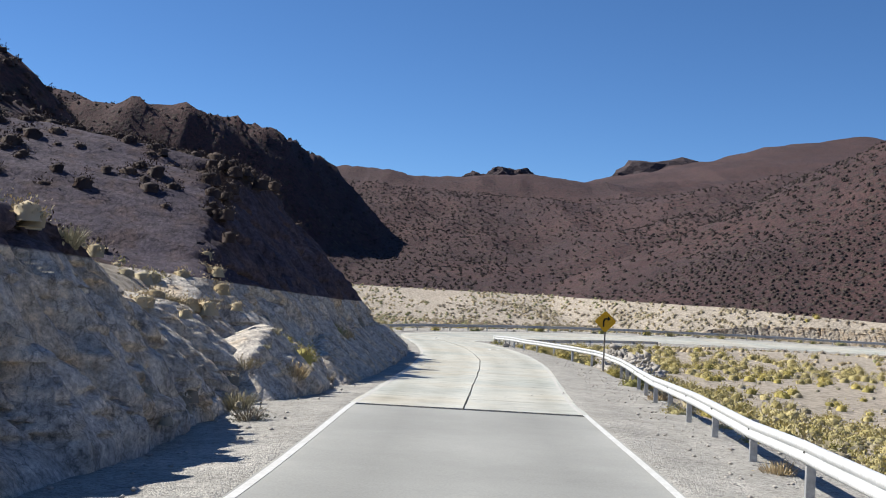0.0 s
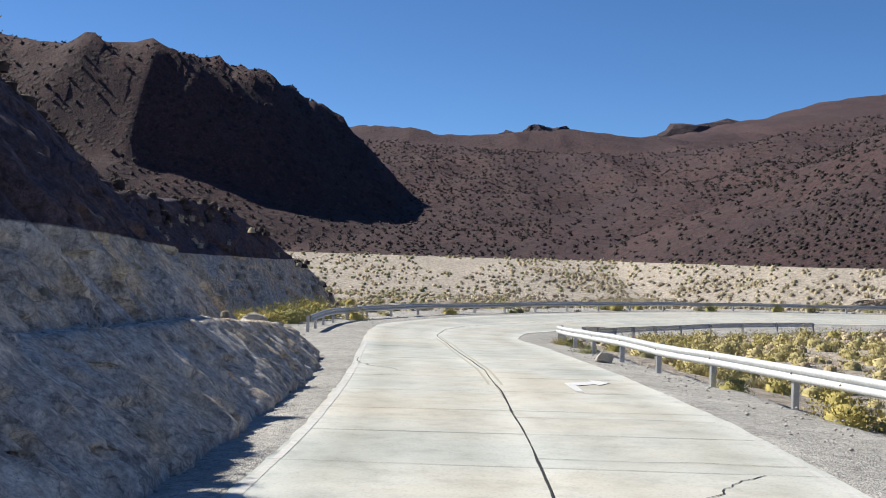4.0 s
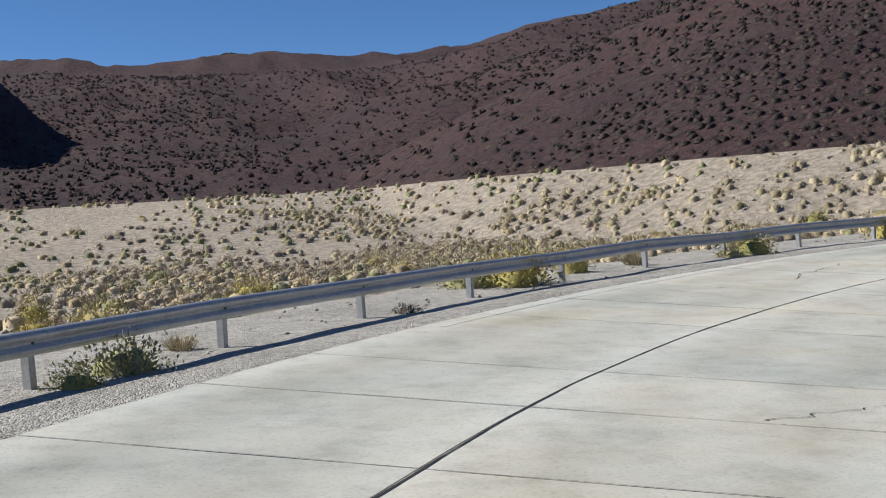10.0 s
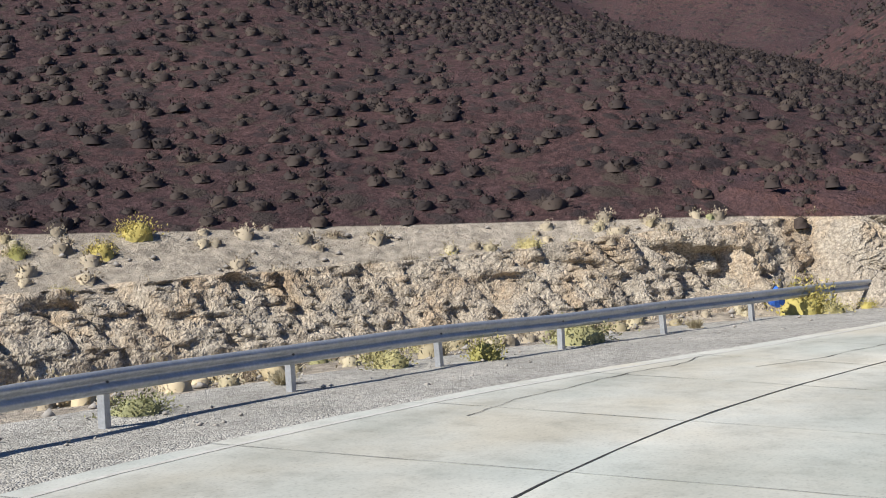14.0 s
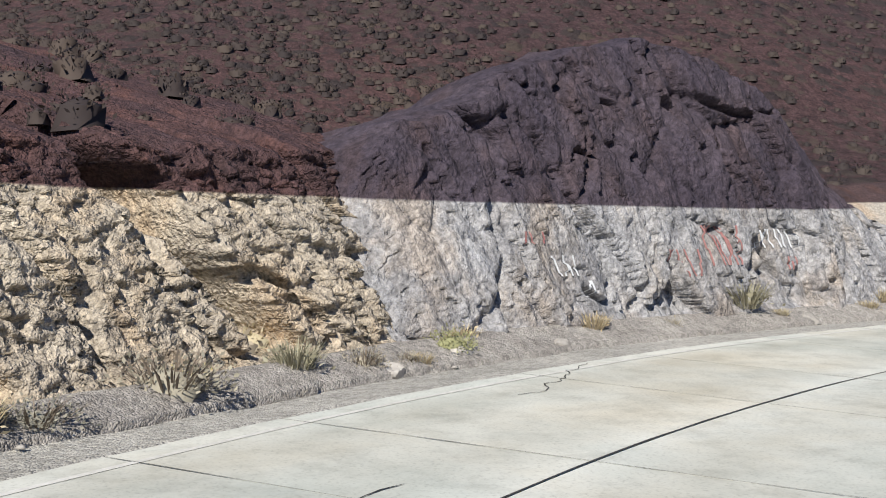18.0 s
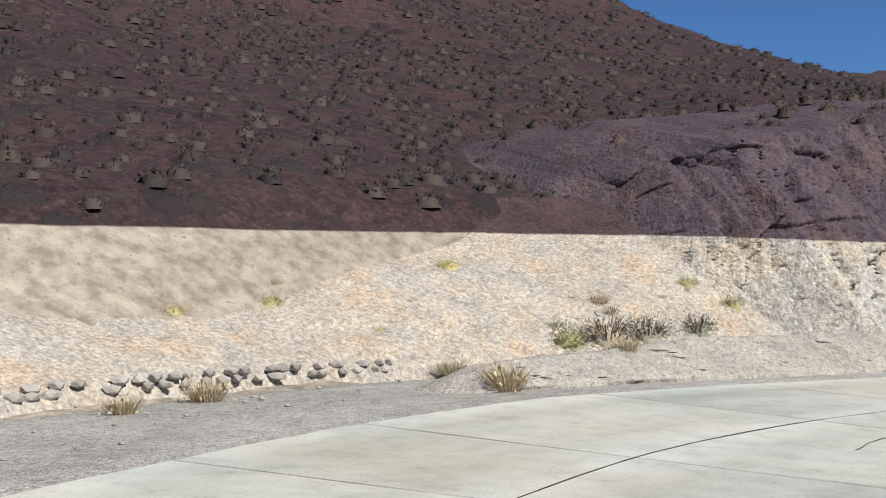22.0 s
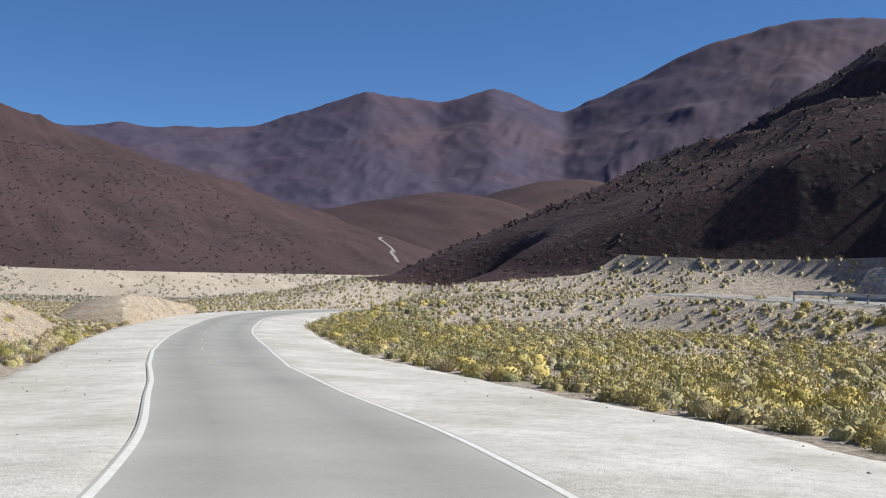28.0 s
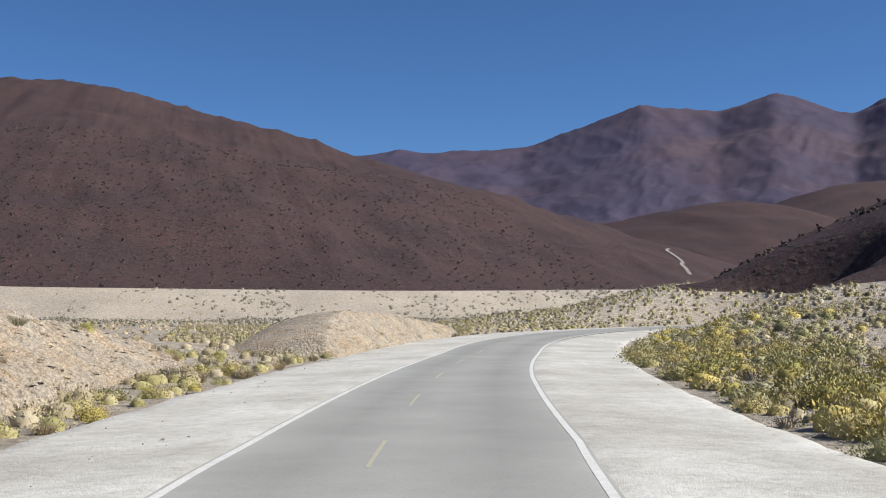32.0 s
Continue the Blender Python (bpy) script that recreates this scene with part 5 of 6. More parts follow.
# ---- plants ----


def blades(rng, n, spread, high, wide, out, tip=0.35):
    """Thin upright blades from one root: n triangles pairs."""
    a = rng.random(n) * 2 * np.pi
    r0 = spread * 0.35 * np.sqrt(rng.random(n))
    ln = high * (0.55 + 0.5 * rng.random(n))
    lean = out * np.sqrt(rng.random(n))
    base = np.stack([r0 * np.cos(a), r0 * np.sin(a), 0 * a - 0.03], -1)
    top = base + np.stack([lean * np.cos(a) * ln, lean * np.sin(a) * ln, ln * np.sqrt(np.clip(1 - lean**2 * 0.8, 0.1, 1))], -1)
    b = a + 1.57 + rng.normal(size=n) * 0.6
    sd = np.stack([np.cos(b), np.sin(b), 0 * b], -1) * wide * (0.6 + 0.8 * rng.random((n, 1)))
    mid = base * 0.4 + top * 0.6 + np.array([0, 0, 0.04])
    V = np.stack([base - sd * 0.5, base + sd * 0.5, mid + sd, top, mid - sd], 1).reshape(-1, 3)
    k = np.arange(n)[:, None] * 5
    F = np.concatenate([k + [0, 1, 2], k + [0, 2, 4], k + [4, 2, 3]])
    return V, F


def leaves(rng, n, rx, rz, size, inner=0.55, lift=0.0):
    """Small leaf pairs over and inside a broken dome."""
    a = rng.random(n) * 2 * np.pi
    el = np.arcsin(rng.random(n)**0.8)
    lump = 0.78 + 0.22 * np.sin(3 * a + rng.random() * 6) * np.cos(2.2 * el) + 0.16 * rng.normal(size=n)
    rr = (inner + (1 - inner) * rng.random(n)**0.5) * lump
    c = np.stack([rx * rr * np.cos(el) * np.cos(a), rx * rr * np.cos(el) * np.sin(a), lift + rz * rr * np.sin(el)], -1)
    out = np.stack([np.cos(el) * np.cos(a), np.cos(el) * np.sin(a), np.sin(el) + 0.5], -1)
    ax = out + 0.7 * rng.normal(size=(n, 3))
    ax /= np.linalg.norm(ax, axis=1, keepdims=True)
    sd = np.cross(ax, rng.normal(size=(n, 3)))
    sd /= np.linalg.norm(sd, axis=1, keepdims=True)
    sz = size * (0.6 + 0.8 * rng.random((n, 1)))
    V = np.stack([c - ax * sz, c + sd * sz * 0.55, c + ax * sz * 1.2, c - sd * sz * 0.55], 1).reshape(-1, 3)
    k = np.arange(n)[:, None] * 4
    F = np.concatenate([k + [0, 1, 2], k + [0, 2, 3]])
    return V, F


def tuft(rng, n, rx, rz):
    """The dense inner body of a low bush: a broken little dome."""
    a = np.arange(n) * 2 * np.pi / n
    rings = []
    levels = ((0.0, 1.0), (0.5, 0.92), (0.88, 0.52)) if n > 5 else ((0.0, 1.0), (0.62, 0.8))
    for f, q in levels:
        w = q * (0.78 + 0.4 * rng.random(n))
        rings.append(np.stack([rx * w * np.cos(a + f), rx * w * np.sin(a + f), rz * (f * (0.8 + 0.4 * rng.random(n))) - 0.5 * rz * (f == 0)], -1))
    V = np.concatenate(rings + [np.array([[0.1 * rx, 0, rz]])])
    k = np.arange(n)
    k2 = (k + 1) % n
    low = [o * n for o in range(len(levels) - 1)]
    F = [np.stack([k + o, k2 + o, k2 + o + n], -1) for o in low] + [np.stack([k + o, k2 + o + n, k + o + n], -1) for o in low]
    last = (len(levels) - 1) * n
    F.append(np.stack([k + last, k2 + last, 0 * k + last + n], -1))
    return V, np.concatenate(F)


def bush(rng, n, rx, rz, leaf_size, body):
    """A rounded canopy: small leaves over a dense broken body."""
    V2, F2 = tuft(rng, 9, rx * body * 0.95, rz * body)
    lobes = [leaves(rng, n // 2, rx, rz, leaf_size, 0.72, 0.03)]
    for _ in range(5):
        a, r = rng.random() * 6.28, rx * (0.35 + 0.3 * rng.random())
        V, F = leaves(rng, n // 10, rx * 0.5, rz * (0.6 + 0.5 * rng.random()), leaf_size, 0.6, 0.03)
        lobes.append((V + np.array([r * np.cos(a), r * np.sin(a), 0.0]), F))
    VV, FF, base = [V2], [F2], len(V2)
    for V, F in lobes:
        VV.append(V)
        FF.append(F + base)
        base += len(V)
    return np.concatenate(VV), np.concatenate(FF)


def plant(kind, seed):
    rng = np.random.default_rng(seed)
    if kind == "yellow":
        root = new("flowering_shrub")
        V, F = bush(rng, 900, 0.60, 0.62, 0.026, 0.62)
        part("foliage", raw_mesh("foliage", V, F, M_YELLOW), None, root)
        V, F = blades(rng, 40, 0.3, 0.55, 0.008, 0.8)
        part("stem", raw_mesh("stem", V, F, M_STEM), None, root)
    elif kind == "green":
        root = new("olive_shrub")
        V, F = bush(rng, 860, 0.62, 0.52, 0.026, 0.62)
        part("foliage", raw_mesh("foliage", V, F, M_GREEN), None, root)
        V, F = blades(rng, 36, 0.3, 0.45, 0.008, 0.85)
        part("stem", raw_mesh("stem", V, F, M_STEM), None, root)
    elif kind == "straw":
        root = new("straw_tussock")
        V, F = blades(rng, 280, 0.45, 0.50, 0.006, 0.8)
        V2, F2 = leaves(rng, 90, 0.46, 0.42, 0.035, 0.6, 0.03)
        part("foliage", raw_mesh("foliage", np.concatenate([V, V2]), np.concatenate([F, F2 + len(V)]), M_STRAW), None, root)
    else:
        root = new("dry_grey_shrub")
        V, F = blades(rng, 100, 0.4, 0.50, 0.008, 0.9)
        part("stem", raw_mesh("stem", V, F, M_STEM), None, root)
        V, F = bush(rng, 460, 0.5, 0.44, 0.022, 0.5)
        part("foliage", raw_mesh("foliage", V, F, M_GREY), None, root)
    return root


LABELS = {"yellow": ("yellow-green flowering desert shrub growing from the gravel", "shrub", "yellow shrubs beside the road"),
          "green": ("olive-green low desert shrub on stony ground", "shrub", "olive shrubs on the valley floor"),
          "straw": ("dry straw-coloured grass tussock on stony ground", "grass", "straw tussocks on the slopes"),
          "grey": ("dry grey-brown twiggy shrub on bare ground", "shrub", "dry shrubs on the slopes")}
PROTO = {}
COUNT = {"yellow": 0, "green": 0, "straw": 0, "grey": 0}


def clear_of_road(x, y, gap=0.35):
    """True where a place lies beyond the paved edge of every stretch of road."""
    s, d = nearest(x, y)
    return np.where(d > 0, d - np.maximum(edge_l(s), width_l(s) - 0.4), -d - np.maximum(edge_r(s), width_r(s) - 0.4)) > gap


def grow(kind, x, y, size, z=None):
    """One plant as a thing of its own."""
    if COUNT[kind] >= 290:
        return
    key = (kind, COUNT[kind] % 4)
    zg, og = height_at(x, y)
    if (og > 0 and z is None) or not clear_of_road(x, y)[0]:
        return
    if z is None:
        z = float(zg)
    m = Matrix.Translation((x, y, z - 0.03)) @ Matrix.Rotation(RNG.random() * 6.28, 4, "Z") @ Matrix.Diagonal((size * (0.85 + 0.3 * RNG.random()), size * (0.85 + 0.3 * RNG.random()), size * (0.80 + 0.25 * RNG.random()), 1))
    COUNT[kind] += 1
    if key not in PROTO:
        PROTO[key] = tagged(plant(kind, 100 + len(PROTO)), *LABELS[kind])
        PROTO[key].matrix_basis = m
        return
    ob = copy_thing(PROTO[key], m)
    ob.matrix_basis = m


SURFACE = np.concatenate([F[:, :-6].reshape(-1, 3) for F in (F_CUT, F_MOUND, F_TOE, F_CLAY, F_KNOB, F_APRON, F_BANK, F_CLIFF, F_TALUS)])


def on_face(x, y, z):
    """Height of the bank's surface over a spot, or z where the ground lies open."""
    near = (np.abs(SURFACE[:, 0] - x) < 0.16) & (np.abs(SURFACE[:, 1] - y) < 0.16) & (SURFACE[:, 2] < z + 1.9)
    return max(z, float(np.percentile(SURFACE[near, 2], 50)) - 0.10) if near.any() else z


# named spots: shrubs that stand out beside the rail, on the banks and verges
for s, d, kind, size in [(107, 8.1, "yellow", 2.1), (108.6, 8.3, "green", 2.0), (109.8, 8.0, "yellow", 2.1), (110.8, 8.5, "yellow", 1.9), (111.8, 8.0, "yellow", 1.9), (113.2, 8.2, "yellow", 2.3), (114.2, 8.0, "green", 1.8), (113.6, 6.1, "yellow", 1.5), (104.5, 8.2, "yellow", 1.8), (106, 9.2, "green", 1.9), (102, 9.5, "straw", 1.2), (116.0, 8.3, "green", 1.2), (105, 9.4, "yellow", 1.3), (120, 7.0, "green", 0.9), (125.7, 5.75, "yellow", 1.0), (127, 6.5, "green", 1.1),
                         (132.5, 5.5, "yellow", 0.8), (133.5, 5.8, "green", 1.3), (135.2, 6.5, "straw", 0.8), (139.5, 5.7, "grey", 0.8), (144.3, 6.9, "yellow", 1.9), (143.6, 7.6, "green", 1.4), (147, 7.4, "yellow", 1.2), (149, 7.2, "straw", 1.1), (151.6, 6.1, "green", 1.0), (152.6, 6.25, "yellow", 1.25), (153.4, 7.4, "straw", 1.1), (158.5, 6.5, "yellow", 1.5), (161.4, 6.9, "green", 1.7), (164.5, 6.3, "grey", 0.6), (167.2, 6.4, "yellow", 1.2), (166.2, 7.6, "green", 1.1),
                         (170.9, 7.5, "green", 0.9), (173.8, 8.1, "straw", 0.8), (176, 8.1, "green", 1.0), (177.4, 7.2, "yellow", 0.9), (180.5, 7.5, "green", 1.5), (184.4, 7.4, "straw", 0.7), (188.6, 7.5, "yellow", 1.7), (188.9, 6.8, "green", 1.1), (190.5, 6.9, "yellow", 0.6), (193.5, 6.3, "green", 0.7), (195.9, 5.3, "straw", 0.9),
                         (198.2, 5.1, "straw", 1.3), (198.8, 5.0, "grey", 1.0), (200.4, 5.1, "grey", 1.5), (201.0, 5.5, "green", 1.0), (202.2, 5.2, "straw", 1.2), (203.2, 5.1, "grey", 0.9), (204.9, 5.2, "green", 0.8), (205.5, 5.6, "straw", 0.9), (208.1, 5.3, "straw", 0.9), (210, 5.3, "straw", 0.8), (212.2, 5.4, "straw", 1.5), (216.4, 5.7, "straw", 1.2), (217.8, 6.0, "straw", 1.2), (220.9, 6.7, "green", 0.7), (222.8, 6.4, "yellow", 0.9), (223.6, 7.0, "green", 1.5), (224.3, 6.7, "grey", 1.3), (225.4, 7.3, "straw", 1.2),
                         (226.6, 7.2, "straw", 0.8), (227.7, 7.7, "straw", 0.8), (229.0, 8.6, "green", 1.0), (229.7, 9.1, "straw", 1.5), (230.2, 8.4, "straw", 1.2), (231.4, 8.6, "grey", 0.8), (233, 8.3, "straw", 0.9), (234.2, 8.4, "straw", 1.1), (237.5, 5.9, "straw", 1.3), (238.3, 8.6, "straw", 1.2), (240.3, 6.3, "straw", 1.0), (241.6, 8.6, "grey", 2.0), (240.8, 8.8, "green", 1.0), (242.4, 8.4, "grey", 1.5), (243.6, 8.2, "grey", 1.2),
                         (248.5, 5.2, "green", 0.7), (247.6, 6.0, "straw", 0.8), (256.3, 5.3, "yellow", 0.8), (254.3, 4.9, "yellow", 0.9), (253.9, 4.8, "grey", 0.8), (263.6, 5.7, "green", 1.3), (264.6, 5.6, "green", 1.2),
                         (267.4, 5.2, "yellow", 1.3), (268.6, 5.6, "green", 1.4), (270.2, 5.9, "yellow", 1.5), (271.8, 6.0, "yellow", 1.4), (273.5, 6.2, "yellow", 1.4), (275.6, 6.6, "yellow", 1.5), (278, 7.0, "green", 1.4), (281, 7.3, "yellow", 1.3), (267.8, 6.3, "straw", 1.0), (29, 4.2, "straw", 1.3), (27.5, 5.2, "straw", 1.0), (31, 4.4, "yellow", 0.9), (42.6, 5.7, "straw", 1.1), (42.9, 5.2, "green", 1.0), (43.5, 4.8, "straw", 1.1), (42.4, 5.9, "yellow", 0.8), (34, 4.1, "grey", 0.9),
                         (46, 4.4, "grey", 0.9), (22, 4.0, "grey", 0.9), (24.5, 4.7, "straw", 1.1)]:
    p = at(s, d)
    e = d - width_l(s)
    zg = float(height_at(p[0], p[1])[0])
    grow(kind, float(p[0]), float(p[1]), size, on_face(p[0], p[1], max(zg, float(level(s) + bank(s) * min(width_l(s) + e, 9)) - 0.12)))


def scatter_faces(P, n, kinds, size, u0, u1, seed):
    """Plants rooted on a bank's own surface."""
    rng = np.random.default_rng(seed)
    for k in range(n):
        i, j = rng.integers(4, P.shape[0] - 4), rng.integers(int(u0 * P.shape[1]), int(u1 * P.shape[1]))
        p = P[i, j]
        grow(rng.choice(kinds), float(p[0]), float(p[1]), rng.uniform(*size), float(p[2]) - 0.08)


scatter_faces(F_BANK, 22, ["straw", "grey", "straw", "green"], (0.4, 0.9), 0.24, 0.44, 3)
scatter_faces(F_BANK, 12, ["straw", "grey", "green"], (0.35, 0.7), 0.08, 0.3, 13)
scatter_faces(F_CUT[28:180], 26, ["straw", "straw", "yellow", "grey"], (0.6, 1.1), 0.78, 0.95, 5)
scatter_faces(F_MOUND, 5, ["straw", "yellow"], (0.4, 0.7), 0.1, 0.8, 6)
scatter_faces(F_SCARP, 46, ["straw", "green", "grey"], (0.5, 0.9), 0.72, 0.95, 7)
scatter_faces(F_EAST, 30, ["straw", "grey", "straw", "grey", "yellow"], (0.4, 0.9), 0.2, 0.95, 4)
scatter_faces(F_APRON, 14, ["straw", "grey", "straw"], (0.4, 0.9), 0.2, 0.8, 8)

# right of leg one: shrubs behind the rail
for k in range(70):
    s = RNG.uniform(8, 104)
    e = np.interp(s, [-8, 15, 36, 55, 66, 80, 95, 106], [1.3, 1.9, 3.0, 4.4, 4.6, 2.4, 1.7, 1.7]) + RNG.uniform(-0.6, 5.5)
    p = at(s, -(width_r(s) + e))
    grow(RNG.choice(["yellow", "green", "straw", "yellow"]), float(p[0]), float(p[1]), RNG.uniform(0.6, 1.3))
# the shrub belt beyond the wide verge
for k in range(190):
    s = RNG.uniform(262, 372)
    e = shoulder_r(s) + 0.7 + abs(RNG.normal()) * 3.0
    p = at(s, -(width_r(s) + e))
    grow(RNG.choice(["yellow", "green", "green", "green", "straw", "grey"]), float(p[0]), float(p[1]), RNG.uniform(0.7, 1.7))
for k in range(150):
    s = RNG.uniform(276, 400)
    e = shoulder_l(s) + 0.4 + abs(RNG.normal()) * 2.6
    p = at(s, width_l(s) + e)
    grow(RNG.choice(["yellow", "straw", "straw", "green", "grey"]), float(p[0]), float(p[1]), RNG.uniform(0.5, 1.1))
# valley floor beyond the outer rail
for k in range(330):
    s = RNG.uniform(112, 186)
    e = 4.0 + abs(RNG.normal()) * 15.0
    p = at(s, width_l(s) + e)
    grow(RNG.choice(["straw", "straw", "grey", "green", "yellow"], p=[0.34, 0.16, 0.3, 0.12, 0.08]), float(p[0]), float(p[1]), RNG.uniform(0.6, 1.35))


def scrub(name, x, y, size, material, label, n_leaf=13, seed=0, flat=0.75, leaf=0.17, dome=0, on=None):
    """Countless distant shrubs as one mesh: each a broken tuft of leaf blades rooted in the ground."""
    rng = np.random.default_rng(seed)
    z = height_at(x, y)[0] if on is None else on
    protos = []
    for _ in range(6):
        V, F = leaves(rng, n_leaf, 0.52, flat * 0.75, leaf, 0.62, 0.03)
        if dome:
            V2, F2 = tuft(rng, dome, 0.33, flat * 0.46)
            V, F = np.concatenate([V2, V]), np.concatenate([F2, F + len(V2)])
        protos.append((V, F))
    VV, FF, base = [], [], 0
    which = rng.integers(0, 6, len(x))
    ang = rng.random(len(x)) * 6.283
    for w in range(6):
        m = which == w
        V, F = protos[w]
        c, s_ = np.cos(ang[m])[:, None], np.sin(ang[m])[:, None]
        sz = size[m][:, None]
        X = (V[None, :, 0] * c - V[None, :, 1] * s_) * sz + x[m][:, None]
        Y = (V[None, :, 0] * s_ + V[None, :, 1] * c) * sz + y[m][:, None]
        Z = V[None, :, 2] * sz + z[m][:, None]
        VV.append(np.stack([X, Y, Z], -1).reshape(-1, 3))
        k = m.sum()
        FF.append((F[None] + (np.arange(k) * len(V))[:, None, None]).reshape(-1, 3) + base)
        base += k * len(V)
    ob = new(name, raw_mesh(name, np.concatenate(VV), np.concatenate(FF), material))
    tagged(ob, label, "scrub", kind="stuff")


def sow(n, x0, x1, y0, y1, seed, lo=None, hi=None, min_road=4.0, patch=0.0):
    """Random places on the land, by height over the painted tint's line."""
    rng = np.random.default_rng(seed)
    x, y = rng.uniform(x0, x1, n), rng.uniform(y0, y1, n)
    s, d = nearest(x, y)
    z, o = height_at(x, y)
    edge = np.where(d > 0, width_l(s) + shoulder_l(s), width_r(s) + shoulder_r(s))
    ok = np.abs(d) > edge + min_road
    if lo is not None:
        ok &= o > lo
    if hi is not None:
        ok &= o < hi
    if patch:
        ok &= fbm(x / 14, y / 14, 3, seed) > patch * rng.random(n) - 0.40 + 0.15 * (patch > 0.1)
    return x[ok], y[ok], rng


def spread(step, x0, x1, y0, y1, seed, near, far):
    """Evenly strewn places above the painted tint's line, between two distances from the road."""
    rng = np.random.default_rng(seed)
    X, Y = np.meshgrid(np.arange(x0, x1, step), np.arange(y0, y1, step))
    x, y = (X + step * 0.85 * (rng.random(X.shape) - 0.5)).ravel(), (Y + step * 0.85 * (rng.random(X.shape) - 0.5)).ravel()
    s, d = nearest(x, y)
    o = height_at(x, y)[1]
    thin = 0.82 + 0.5 * fbm(x / 9, y / 9, 2, seed)
    ok = (np.abs(d) > near) & (np.abs(d) < far) & (o > 0.1) & (rng.random(len(x)) < thin)
    return x[ok], y[ok], rng


for name, step, args, sizes, n_leaf, leaf, near, far, label in (
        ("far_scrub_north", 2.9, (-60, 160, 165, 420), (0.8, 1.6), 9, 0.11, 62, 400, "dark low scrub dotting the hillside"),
        ("far_scrub_northwest", 3.0, (-220, 20, 20, 420), (0.8, 1.7), 10, 0.10, 62, 400, "dark low scrub on the steep hillside"),
        ("far_scrub_northeast", 2.2, (50, 230, 150, 330), (0.8, 1.6), 12, 0.10, 62, 400, "dark low scrub high on the steep slope"),
        ("hill_scrub_northeast", 1.12, (20, 150, 135, 245), (0.5, 1.35), 40, 0.052, 8, 62, "dark low scrub thick on the steep slope"),
        ("far_scrub_east", 2.5, (85, 230, -20, 160), (0.7, 1.5), 12, 0.10, 62, 400, "dark low scrub high on the slope behind the bank"),
        ("hill_scrub_west", 1.55, (-75, 20, 10, 235), (0.7, 1.6), 44, 0.052, 6, 62, "dark low scrub on the slope above the cutting"),
        ("hill_scrub_east", 1.2, (82, 150, 0, 205), (0.5, 1.15), 34, 0.052, 14, 62, "dark low scrub on the slope behind the bank"),
        ("far_scrub_southwest", 2.8, (-180, 10, -160, 60), (0.8, 1.6), 10, 0.10, 30, 400, "dark low scrub on the valley side"),
        ("far_scrub_south", 6.0, (-80, 330, -500, -60), (1.2, 2.4), 6, 0.12, 30, 900, "dark low scrub on the far hill")):
    x, y, rng = spread(step, *args, len(name), near, far)
    scrub(name, x, y, rng.uniform(*sizes, len(x)), M_TINTSCRUB, label, n_leaf, len(name) + 3, 0.46, leaf, 7 if n_leaf > 20 else 5)
for name, args, sizes, material, label, hi, n_leaf, leaf in (
        ("valley_scrub_straw", (7600, -50, 92, 100, 290), (0.5, 1.2), M_STRAW, "straw-coloured low scrub over the pale valley floor", 0.1, 16, 0.12),
        ("valley_scrub_olive", (3600, -50, 92, 120, 290), (0.5, 1.2), M_GREEN, "olive low scrub over the pale valley floor", 0.1, 16, 0.12),
        ("bench_scrub_straw", (4000, 15, 95, 140, 215), (0.5, 1.25), M_STRAW, "straw-coloured scrub on the flat above the scarp", 0.05, 34, 0.11),
        ("bench_scrub_grey", (2800, 0, 95, 135, 215), (0.5, 1.2), M_GREY, "grey scrub on the flat above the scarp", 0.05, 34, 0.11),
        ("basin_scrub_olive", (1500, 8, 60, 15, 125), (0.8, 1.8), M_GREEN, "olive scrub filling the hollow inside the bend", 0.5, 62, 0.10),
        ("basin_scrub_yellow", (380, 8, 60, 15, 125), (0.8, 1.6), M_YELLOW, "yellow-green scrub filling the hollow inside the bend", 0.5, 62, 0.10),
        ("plain_scrub_straw", (12000, -50, 58, -100, 60), (0.5, 1.1), M_STRAW, "straw-coloured low scrub over the sloping plain", 0.1, 16, 0.15),
        ("far_plain_scrub", (6000, -120, 90, -420, -90), (0.8, 1.8), M_GREY, "grey-olive scrub dotting the far plain", 0.1, 8, 0.2),
        ("plain_scrub_olive", (2800, -50, 58, -100, 60), (0.6, 1.1), M_GREEN, "olive low scrub over the sloping plain", 0.1, 22, 0.14),
        ("east_scrub_straw", (1800, 45, 160, -260, 60), (0.5, 1.1), M_STRAW, "straw-coloured scrub beyond the verge", 0.1, 22, 0.14)):
    n, x0, x1, y0, y1 = args
    x, y, rng = sow(n, x0, x1, y0, y1, len(name) + 40, hi=hi, min_road=1.2, patch=0.12 if name.startswith(("valley", "basin", "plain")) else 0.3)
    scrub(name, x, y, rng.uniform(*sizes, len(x)), material, label, n_leaf * 2, len(name) + 9, 0.62, leaf * 0.40, 5)


def face_scrub(name, P, n, j0, j1, sizes, material, label, seed):
    """Scrub rooted on the upper part of a cutting."""
    rng = np.random.default_rng(seed)
    q = P[rng.integers(3, P.shape[0] - 3, n), rng.integers(j0, j1, n)] + rng.normal(size=(n, 3)) * [0.3, 0.3, 0.0]
    scrub(name, q[:, 0], q[:, 1], rng.uniform(*sizes, n), material, label, 90, seed, 0.62, 0.036, 5, q[:, 2] - 0.05)


face_scrub("cutting_scrub", F_CUT[200:], 900, 58, 80, (0.5, 1.3), M_TINTSCRUB, "dark low scrub above the rock cutting", 401)
face_scrub("old_cutting_scrub", F_OLD, 220, 36, 63, (0.5, 1.2), M_TINTSCRUB, "dark low scrub above the old cutting", 402)
face_scrub("old_cutting_tufts", F_OLD, 170, 4, 40, (0.4, 1.0), M_GREY, "grey tufts rooted on the shaded old cutting", 406)
